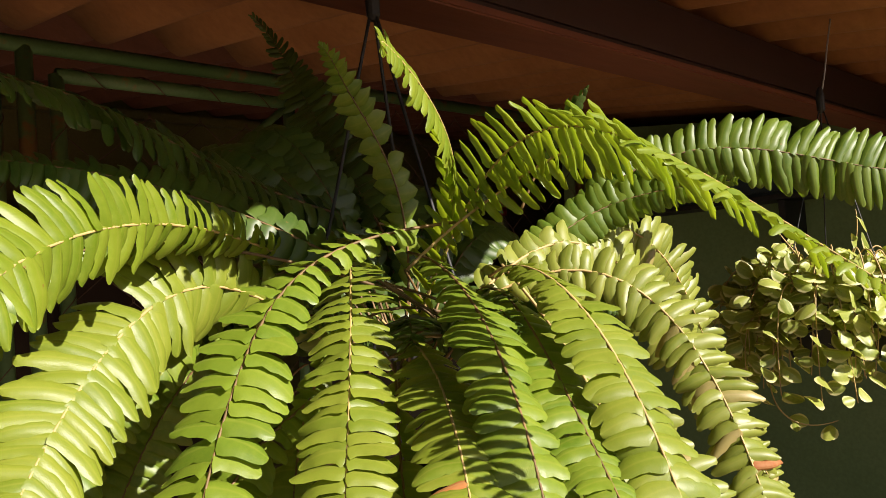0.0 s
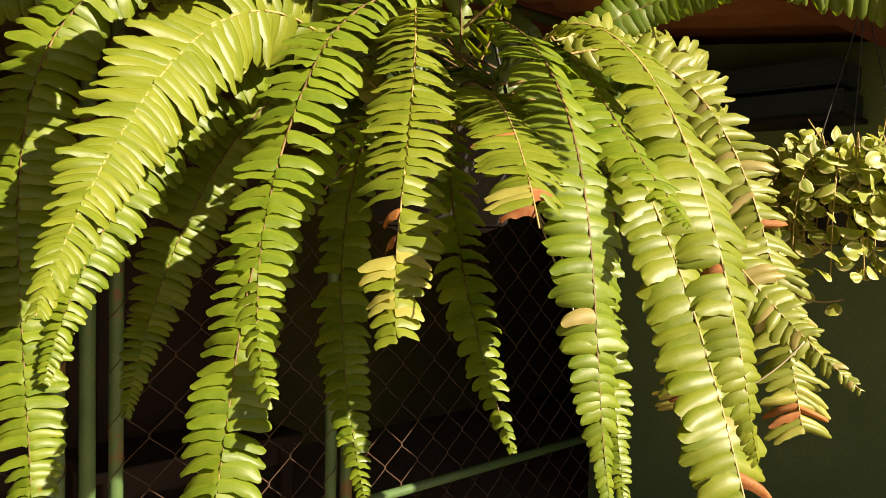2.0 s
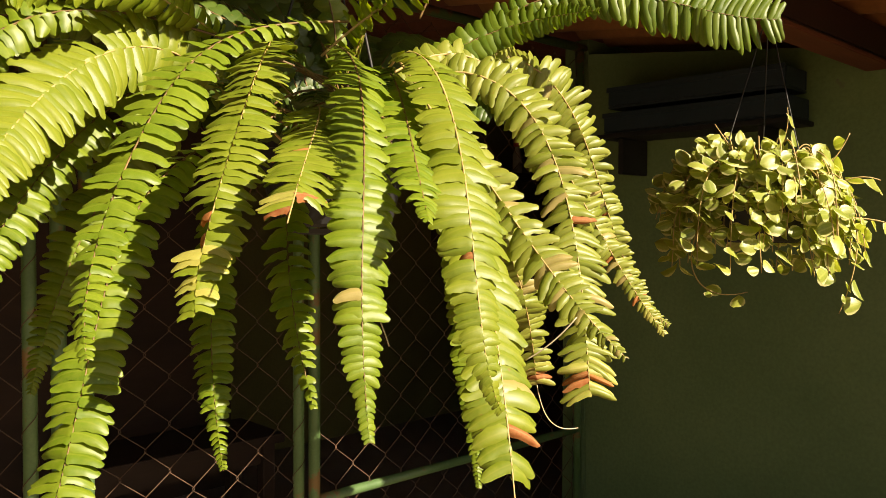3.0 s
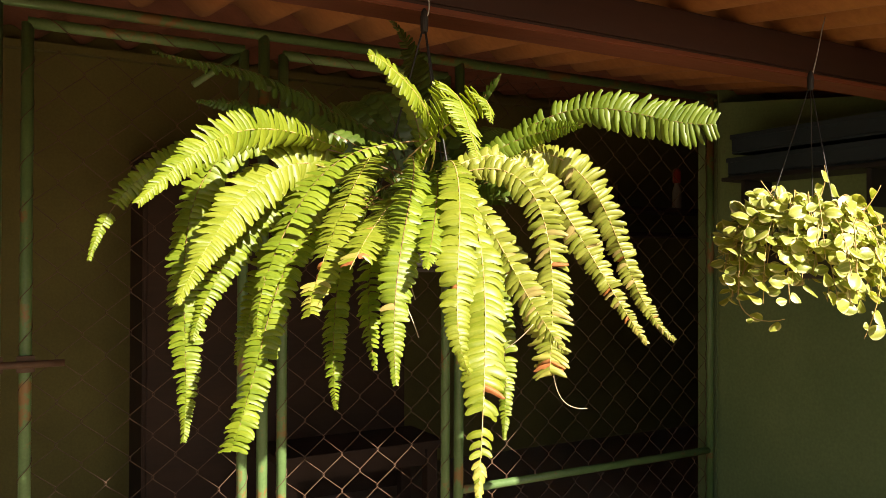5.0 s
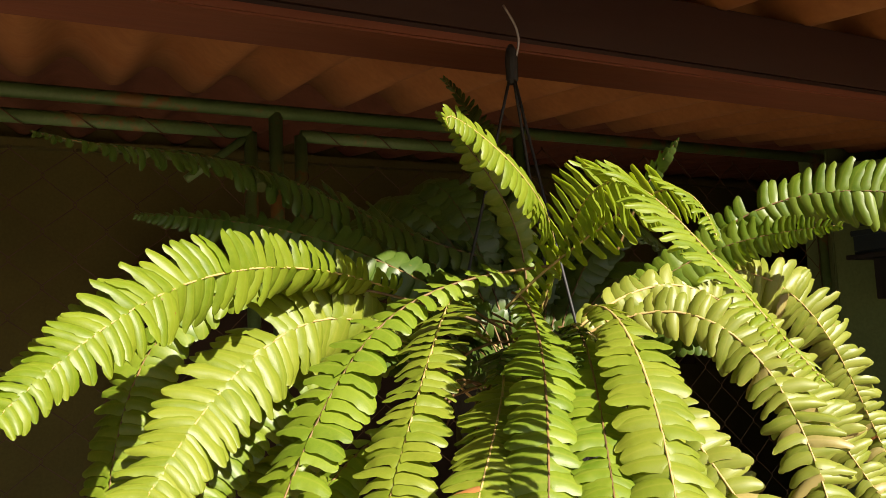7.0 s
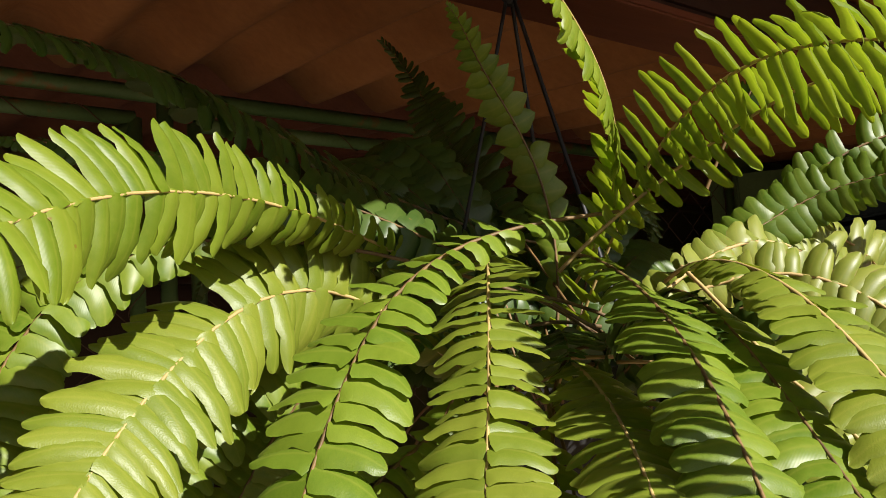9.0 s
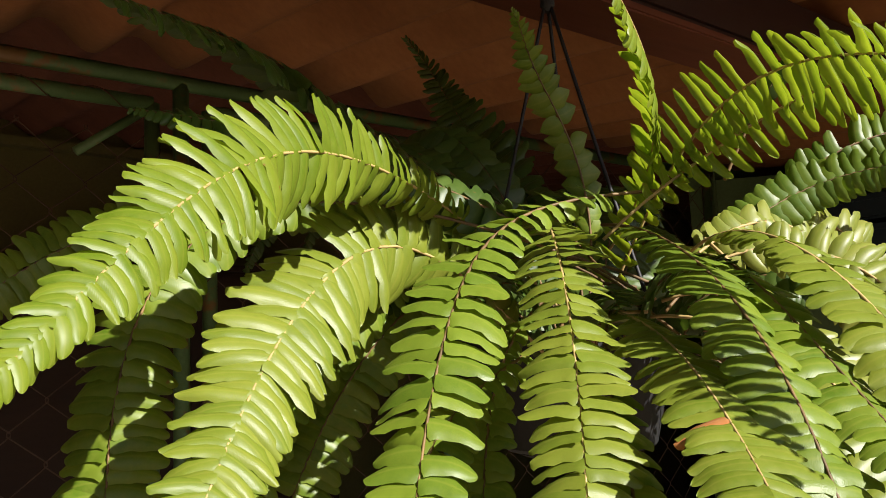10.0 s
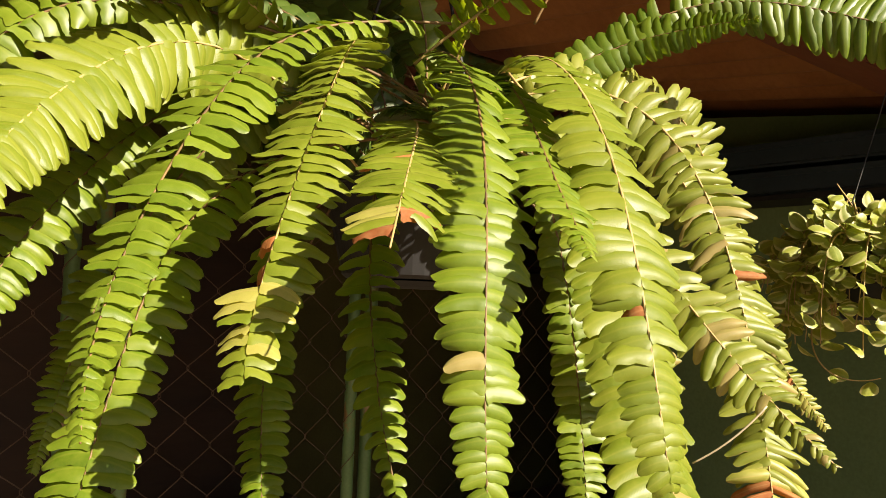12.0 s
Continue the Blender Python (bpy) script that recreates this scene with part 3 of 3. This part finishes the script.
frond('pale', (0.025, 0.729, 1.542), (0.095, 0.718, 1.569), (0.144, 0.691, 1.507), (0.192, 0.641, 1.386), (0.290, 0.558, 1.288),
      half=0.0336, gap=0.0080, droop=9, bare=0.1, end='taper', single=False, face=(0.05, -0.95, 0.3), lean=2, messy=2.0, slim=0.92, tilts=(-12, 36))
frond('pale', (0.043, 0.732, 1.568), (0.173, 0.812, 1.680), (0.222, 0.869, 1.582), (0.302, 0.904, 1.391), (0.398, 0.884, 1.267),
      half=0.0395, gap=0.0075, droop=9, bare=0.08, end='long', single=False, dry=[(0.79, 1), (0.9, 1)], yellow=0.9, face=(0, -0.95, 0.3), lean=2, foot=(0.5, 0.25), messy=2.0, slim=0.92, tilts=(-12, 36))
frond('pale', (0.007, 0.733, 1.543), (0.210, 0.894, 1.710), (0.346, 1.003, 1.655), (0.304, 1.050, 1.365), (0.445, 1.068, 1.256),
      half=0.0430, gap=0.0077, droop=9, bare=0.08, end='long', single=False, face=(0, -0.95, 0.3), lean=2, messy=2.0, slim=0.92, tilts=(-12, 36))
frond('green', (0.030, 0.797, 1.477), (0.151, 0.848, 1.699), (0.279, 0.849, 1.766), (0.387, 0.827, 1.655), (0.512, 0.815, 1.655),
      half=0.049, gap=0.01, droop=6, bare=0.14, end='short', single=False, slim=0.9, tilts=(2, 30), face=(-0.1, -0.98, 0.1), foot=(0.2, 0.7), lean=2)
frond('green', (0.028, 0.731, 1.534), (0.102, 0.796, 1.606), (0.151, 0.828, 1.646), (0.199, 0.822, 1.659), (0.293, 0.771, 1.656),
      half=0.026, gap=0.008, droop=8, bare=0.15, end='taper', single=False, face=(0, -0.98, 0.15))
frond('bright', (-0.053, 0.788, 1.460), (0.065, 0.750, 1.729), (0.091, 0.621, 1.774), (0.169, 0.447, 1.616), (0.219, 0.320, 1.546),
      half=0.038, gap=0.0102, droop=12, bare=0.1, end='taper', single=False, face=(0.85, 0.35, 0.5), slim=0.26, face_end=(0.6, -0.8, 0.2), slim_end=0.58, tilts=(0, 20), foot=(0.8, 0.1), lean=2)
frond('bright', (-0.019, 0.715, 1.594), (0.062, 0.706, 1.666), (0.097, 0.710, 1.658), (0.159, 0.628, 1.735), (0.182, 0.541, 1.629),
      half=0.031, gap=0.0102, droop=10, bare=0.12, end='taper', single=False, face=(0.6, 0.5, 0.6), slim=0.28, tilts=(0, 16), face_end=(0.7, -0.6, 0.2), slim_end=0.58, lean=2)
frond('bright', (-0.012, 0.854, 1.593), (0.074, 0.712, 1.695), (0.010, 0.594, 1.723), (-0.032, 0.560, 1.775), (-0.012, 0.536, 1.734),
      half=0.03, gap=0.0098, droop=6, bare=0.1, end='taper', single=False, tilts=(-6, 10), slim=0.9, face=(0.98, 0.08, 0.15))
frond('mid', (-0.030, 0.827, 1.544), (0.003, 0.844, 1.735), (-0.090, 0.804, 1.756), (-0.066, 0.778, 1.795), (-0.083, 0.714, 1.798),
      half=0.0215, gap=0.01286, droop=5, bare=0.12, end='taper', single=False, slim=0.85, pointed=True, tilts=(-10, 10), face=(0.1, -0.97, -0.2))
frond('shade_green', (0.001, 0.744, 1.544), (-0.115, 1.107, 1.761), (-0.216, 1.340, 1.871), (-0.228, 1.434, 1.993), (-0.294, 1.385, 2.060),
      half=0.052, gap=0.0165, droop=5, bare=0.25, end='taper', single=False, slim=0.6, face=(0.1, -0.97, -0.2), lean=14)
frond('shade_green', (-0.021, 1.009, 1.647), (-0.277, 0.847, 1.690), (-0.260, 0.683, 1.814), (-0.308, 0.617, 1.742), (-0.372, 0.479, 1.762),
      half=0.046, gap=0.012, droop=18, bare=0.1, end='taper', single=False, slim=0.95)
frond('shade_green', (0.008, 0.725, 1.550), (-0.116, 0.733, 1.639), (-0.205, 0.723, 1.683), (-0.284, 0.685, 1.704), (-0.377, 0.615, 1.706),
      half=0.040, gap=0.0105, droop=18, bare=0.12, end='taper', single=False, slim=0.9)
frond('mid', (0.058, 0.763, 1.497), (-0.044, 0.854, 1.631), (-0.291, 0.792, 1.716), (-0.572, 0.663, 1.684), (-0.577, 0.578, 1.415),
      half=0.031, gap=0.0095, droop=15, bare=0.2, end='taper', single=False, face=(0.5, -0.85, 0.1), gone=[(0.86, 0.885)])
frond('mid', (-0.039, 0.717, 1.579), (-0.368, 0.627, 1.718), (-0.436, 0.567, 1.588), (-0.321, 0.537, 1.307), (-0.307, 0.477, 1.125),
      half=0.037, gap=0.009, droop=15, bare=0.2, end='taper', single=False, face=(0.25, -0.9, 0.3))
frond('mid', (-0.001, 0.722, 1.530), (-0.149, 0.589, 1.503), (-0.192, 0.538, 1.433), (-0.160, 0.510, 1.319), (-0.168, 0.393, 1.144),
      half=0.034, gap=0.01, droop=14, bare=0.2, end='broken', single=False)
frond('mid', (0.021, 0.739, 1.557), (-0.110, 0.774, 1.633), (-0.227, 0.754, 1.583), (-0.303, 0.710, 1.417), (-0.314, 0.647, 1.228),
      half=0.037, gap=0.009, droop=14, bare=0.15, end='taper', single=False, face=(0.3, -0.9, 0.25))
frond('mid', (0.002, 0.730, 1.550), (-0.110, 0.760, 1.650), (-0.232, 0.765, 1.618), (-0.302, 0.560, 1.456), (-0.317, 0.515, 1.285),
      half=0.033, gap=0.0095, droop=14, bare=0.22, end='taper', single=False, face=(0.3, -0.9, 0.25))
frond('mid', (0.007, 0.737, 1.555), (-0.098, 0.743, 1.589), (-0.144, 0.711, 1.492), (-0.139, 0.658, 1.315), (-0.084, 0.573, 1.174),
      half=0.025, gap=0.0092, droop=14, bare=0.2, end='taper', single=False)
frond('mid', (0.010, 0.732, 1.538), (-0.036, 0.680, 1.560), (-0.037, 0.623, 1.501), (-0.027, 0.528, 1.382), (0.024, 0.473, 1.257),
      half=0.022, gap=0.0108, droop=14, bare=0.2, end='taper', single=False)
frond('mid', (0.023, 0.731, 1.549), (0.054, 0.695, 1.607), (0.076, 0.633, 1.569), (0.096, 0.542, 1.478), (0.121, 0.415, 1.410),
      half=0.0292, gap=0.0092, droop=14, bare=0.1, end='taper', single=False, face=(0.35, -0.85, 0.40), tilts=(-6, 18), slim=1.12)
frond('shade_green', (0.030, 0.760, 1.520), (0.070, 0.750, 1.600), (0.100, 0.745, 1.680), (0.120, 0.740, 1.710), (0.154, 0.737, 1.747),
      half=0.010, gap=0.010, droop=10, bare=0.68, start=0.52, end='taper', single=False)
frond('pale', (0.015, 0.727, 1.530), (0.078, 0.688, 1.532), (0.150, 0.694, 1.490), (0.212, 0.746, 1.391), (0.228, 0.841, 1.209),
      half=0.0372, gap=0.0081, droop=9, bare=0.2, end='broken', single=False, face=(0.05, -0.95, 0.3), lean=0, dry=[(0.97, 0)], yellow=0.93, messy=2.0, slim=0.92, tilts=(-12, 36))


# young fronds, in the shade-darkened leaf green, and old stalks that fill the crown
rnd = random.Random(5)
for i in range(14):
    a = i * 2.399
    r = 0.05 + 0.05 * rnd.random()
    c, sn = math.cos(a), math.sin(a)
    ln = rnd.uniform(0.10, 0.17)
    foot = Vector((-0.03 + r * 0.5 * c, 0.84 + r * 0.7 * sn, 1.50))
    frond("shade_green", tuple(foot), tuple(foot + Vector((0.3 * ln * c, 0.3 * ln * sn, 0.35 * ln))), tuple(foot + Vector((0.75 * ln * c, 0.75 * ln * sn, 0.55 * ln))),
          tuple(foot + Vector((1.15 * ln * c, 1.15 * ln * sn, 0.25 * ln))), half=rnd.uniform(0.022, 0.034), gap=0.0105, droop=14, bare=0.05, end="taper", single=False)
for i in range(12):
    a = i * 2.1 + 0.4
    foot = Vector((-0.03 + 0.07 * math.cos(a), 0.82 + 0.08 * math.sin(a), 1.49))
    tip = foot + Vector((0.10 * math.cos(a) + rnd.uniform(-0.03, 0.03), 0.10 * math.sin(a) - 0.03, rnd.uniform(-0.06, 0.08)))
    mid = foot.lerp(tip, 0.5) + Vector((0, 0, 0.05))
    bar("old_stalk", [tuple(FERN_INV @ Vector(q)) for q in bezier([tuple(foot), tuple(mid), tuple(tip)], 10)], 0.0013, STALK, fern, 5, "dry leafless stalk")

# older fronds that lean back under the roof, its shade put into their green
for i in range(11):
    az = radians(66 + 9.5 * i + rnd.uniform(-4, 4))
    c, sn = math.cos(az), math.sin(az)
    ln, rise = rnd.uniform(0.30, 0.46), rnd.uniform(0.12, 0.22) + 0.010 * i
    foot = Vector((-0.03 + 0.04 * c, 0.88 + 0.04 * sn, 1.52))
    frond("shade_green", tuple(foot), tuple(foot + Vector((0.22 * ln * c, 0.22 * ln * sn, 0.75 * rise))), tuple(foot + Vector((0.6 * ln * c, 0.6 * ln * sn, 1.15 * rise))),
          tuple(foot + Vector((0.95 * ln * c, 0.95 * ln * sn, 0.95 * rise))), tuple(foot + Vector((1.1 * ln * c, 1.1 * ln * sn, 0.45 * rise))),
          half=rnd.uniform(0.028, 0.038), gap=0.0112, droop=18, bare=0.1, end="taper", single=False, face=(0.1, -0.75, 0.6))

# stray dry stems and runners of the fern
for pts in (((0.03, 0.50, 1.44), (0.05, 0.49, 1.38), (0.075, 0.50, 1.33), (0.082, 0.50, 1.305)),
            ((0.02, 0.55, 1.45), (0.05, 0.53, 1.41), (0.07, 0.52, 1.36)),
            ((0.229, 0.853, 1.210), (0.236, 0.850, 1.165), (0.250, 0.865, 1.140), (0.287, 0.893, 1.141)),
            ((0.20, 0.56, 1.285), (0.225, 0.555, 1.30), (0.245, 0.555, 1.325))):
    c = bezier([tuple(FERN_INV @ Vector(p)) for p in pts], 16)
    bar("runner", [tuple(q) for q in c], 0.0007, RUNNER, fern, 5, "thin pale runner")


# ---- the second hanging plant ----
def oval_leaf(k):
    rnd = random.Random(300 + k)
    cup, fold = rnd.uniform(-0.16, 0.34), rnd.uniform(0.08, 0.55)
    verts, uvs, faces = [], [], []
    prof = ((0.0, 0.10), (0.07, 0.42), (0.22, 0.74), (0.42, 0.86), (0.62, 0.80), (0.80, 0.56), (0.93, 0.26), (1.0, 0.03))
    for x, w in prof:
        hw = w * 0.47
        z = cup * (x - x * x) * 2 - 0.12 * x * x
        for j, c in enumerate((-1, -0.5, 0, 0.5, 1)):
            verts.append((x, c * hw, z - fold * abs(c) * hw + 0.02 * math.sin(7 * x + 3 * c + k)))
            uvs.append((0.5 + 0.5 * c * (0.35 + 0.65 * min(1, w / 0.8)), x))
    for i in range(len(prof) - 1):
        for j in range(4):
            a = i * 5 + j
            faces.append((a, a + 5, a + 6, a + 1))
    return verts, faces, uvs


OVALS = []
for k in range(8):
    ob = mesh_object("leaf", *oval_leaf(k)[:2], VARIEGATED, smooth=True, uvs=oval_leaf(k)[2])
    OVALS.append(ob.data)
    bpy.data.objects.remove(ob)

PEP = Vector((0.755, 1.60, 1.375))


def trailing_plant():
    base = new("trailing_plant")
    base.location = PEP
    tagged(base, "trailing plant with small round cream-edged green leaves in a hanging pot", "plant")
    rnd = random.Random(77)

    def stem(path, every, size):
        line = bezier(path, 24)
        v, f = tube([tuple(q) for q in line], [0.0019 * (1 - 0.5 * i / 23) for i in range(24)], 5)
        st = mesh_object("stem", v, f, STALK_GREEN, base, smooth=True)
        st["label"] = "thin fleshy trailing stem"
        ln = np.concatenate([[0], np.cumsum(np.linalg.norm(np.diff(line, axis=0), axis=1))])
        n = max(2, int(ln[-1] / every))
        for i in range(n):
            a = (i + 0.6) / n * ln[-1]
            p = Vector([float(np.interp(a, ln, line[:, c])) for c in range(3)])
            az = i * 2.3 + rnd.uniform(-0.7, 0.7)
            outw = Vector((p.x, p.y, 0)).normalized() if p.xy.length > 0.01 else Vector((0, -1, 0))
            way = (Vector((math.cos(az), math.sin(az), rnd.uniform(-0.5, 0.5))) + outw * 0.7).normalized()
            face = (Vector((0, 0, 0.6)) + outw * rnd.uniform(0.2, 1.2) + Vector((0.62, -0.5, 0.2)) + Vector((rnd.uniform(-1.0, 1.0), rnd.uniform(-1.0, 1.0), rnd.uniform(-0.8, 0.8)))).normalized()
            y = face.cross(way)
            if y.length < 0.2:
                continue
            y.normalize()
            x = y.cross(face)
            sz = size * rnd.uniform(0.75, 1.55)
            ob = new("leaf", OVALS[rnd.randrange(8)])
            ob.parent = st
            ob.matrix_basis = Matrix.Translation(p + x * 0.007) @ Matrix((x, y, face)).transposed().to_4x4() @ Matrix.Diagonal((sz, sz, sz, 1))

    for i in range(100):
        a = i * 2.399
        r0 = 0.03 + 0.07 * rnd.random()
        reach = rnd.uniform(0.09, 0.215)
        lift = rnd.uniform(0.05, 0.24) * (1.25 - reach * 2.2)
        fall = rnd.uniform(-0.04, 0.13)
        c, s = math.cos(a), math.sin(a)
        stem([(r0 * c, r0 * s, 0.05), (0.6 * reach * c, 0.6 * reach * s, 0.08 + lift), (reach * c, reach * s, 0.10 + lift * 0.6), (reach * 1.05 * c + rnd.uniform(-0.03, 0.03), reach * 1.05 * s, 0.06 - fall)], 0.021, 0.032)
    stem([(0.02, 0, 0.08), (0.0, -0.02, 0.18), (0.06, -0.02, 0.20), (0.045, -0.03, 0.285)], 0.032, 0.03)
    stem([(-0.05, 0, 0.1), (-0.06, -0.04, 0.20), (-0.08, -0.03, 0.21), (-0.105, -0.03, 0.25)], 0.045, 0.026)
    stem([(0.08, 0, 0.08), (0.12, -0.04, 0.16), (0.15, -0.04, 0.18), (0.17, -0.04, 0.23)], 0.032, 0.03)
    stem([(0.1, -0.02, 0.08), (0.15, -0.06, 0.15), (0.20, -0.06, 0.14), (0.225, -0.06, 0.13)], 0.05, 0.038)
    stem([(0.1, -0.06, 0.08), (0.19, -0.12, 0.10), (0.15, -0.13, -0.06), (0.115, -0.13, -0.14)], 0.022, 0.032)
    stem([(-0.12, -0.04, 0.06), (-0.20, -0.08, -0.04), (-0.16, -0.10, -0.13), (-0.055, -0.10, -0.10)], 0.033, 0.027)
    stem([(0.1, -0.05, 0.05), (0.2, -0.08, 0.06), (0.25, -0.08, 0.04), (0.27, -0.08, 0.02)], 0.03, 0.032)


trailing_plant()
hanging_pot("small_pot", "black plastic hanging pot hidden by trailing leaves", PEP, (PEP.x + 0.02, PEP.y + 0.02, 1.88), 0.11, 0.11, BLACK, (190, 310, 70), (PEP.x + 0.055, PEP.y + 0.02, 2.045), saucer=False, cord=0.0013, sway=0.08, reach=1.0)


# ---- things in the store ----
def wooden_bench():
    base = new("bench")
    base.matrix_world = BLD
    tagged(base, "low worn brown wooden bench in the dark store", "bench")
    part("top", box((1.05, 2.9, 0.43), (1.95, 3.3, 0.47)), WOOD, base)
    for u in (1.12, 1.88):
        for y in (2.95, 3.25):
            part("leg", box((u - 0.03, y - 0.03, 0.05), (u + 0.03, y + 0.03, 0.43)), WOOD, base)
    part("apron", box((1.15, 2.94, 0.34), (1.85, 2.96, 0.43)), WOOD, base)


def cupboard():
    base = new("cupboard")
    base.matrix_world = BLD
    tagged(base, "dark brown wooden cupboard at the back wall, made tall to stand in for the dark store", "cupboard")
    # made tall so its dark wood stands in for the dark store behind
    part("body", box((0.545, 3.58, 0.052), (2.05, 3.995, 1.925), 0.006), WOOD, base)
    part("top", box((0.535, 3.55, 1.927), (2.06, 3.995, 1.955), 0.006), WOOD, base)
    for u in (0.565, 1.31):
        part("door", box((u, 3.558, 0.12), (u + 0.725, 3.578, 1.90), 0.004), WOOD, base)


def wall_shelf():
    base = new("wall_shelf")
    base.matrix_world = BLD
    tagged(base, "dark wooden wall shelf on the green side wall", "shelf")
    part("board", box((2.705, 0.96, 1.765), (2.908, 1.75, 1.782), 0.002), BLACK, base)
    for y in (1.06, 1.64):
        part("bracket", box((2.73, y, 1.62), (2.908, y + 0.022, 1.763), 0.002), BLACK, base)


def long_tray(y, z, length):
    base = new("tray")
    base.matrix_world = BLD @ pose(2.72, y, z)
    tagged(base, "long low dark blue plastic tray stacked on the wall shelf", "tray", "trays on the shelf")
    part("bottom", box((0, 0, 0), (0.18, length, 0.010), 0.002), BLUE, base)
    for lo, hi in (((0, 0, 0.011), (0.010, length, 0.078)), ((0.17, 0, 0.011), (0.18, length, 0.078)), ((0.011, 0, 0.011), (0.169, 0.010, 0.078)), ((0.011, length - 0.010, 0.011), (0.169, length, 0.078))):
        part("side", box(lo, hi, 0.002), BLUE, base)
    part("rim", box((-0.009, -0.004, 0.064), (-0.001, length + 0.004, 0.084), 0.002), BLUE, base)


def bottle(u, y, z):
    base = new("bottle")
    base.matrix_world = BLD @ pose(u, y, z)
    tagged(base, "pale plastic bottle with a red cap on a shelf", "bottle")
    v, f = lathe([(0.03, 0), (0.035, 0.01), (0.035, 0.14), (0.02, 0.18), (0.016, 0.20)], 20)
    mesh_object("body", v, f, PALE, base)
    v, f = lathe([(0.024, 0.2), (0.03, 0.21), (0.03, 0.29), (0.02, 0.31), (0.01, 0.315)], 20)
    ob = mesh_object("cap", v, f, RED, base)
    ob["label"] = "red cap"


def store_shelf():
    base = new("store_shelf")
    base.matrix_world = BLD
    tagged(base, "plain board shelf on the back wall of the store", "shelf")
    part("board", box((3.85, 3.62, 1.765), (5.15, 3.995, 1.795)), WOOD, base)
    part("board", box((3.85, 3.62, 1.58), (5.15, 3.995, 1.61)), WOOD, base)
    for u in (3.85, 5.15):
        part("upright", box((u - 0.02, 3.70, 1.3), (u, 3.995, 1.95)), WOOD, base)


wooden_bench()
cupboard()
wall_shelf()
long_tray(0.975, 1.783, 0.75)
long_tray(0.985, 1.884, 0.72)
store_shelf()
bottle(4.47, 3.75, 1.797)
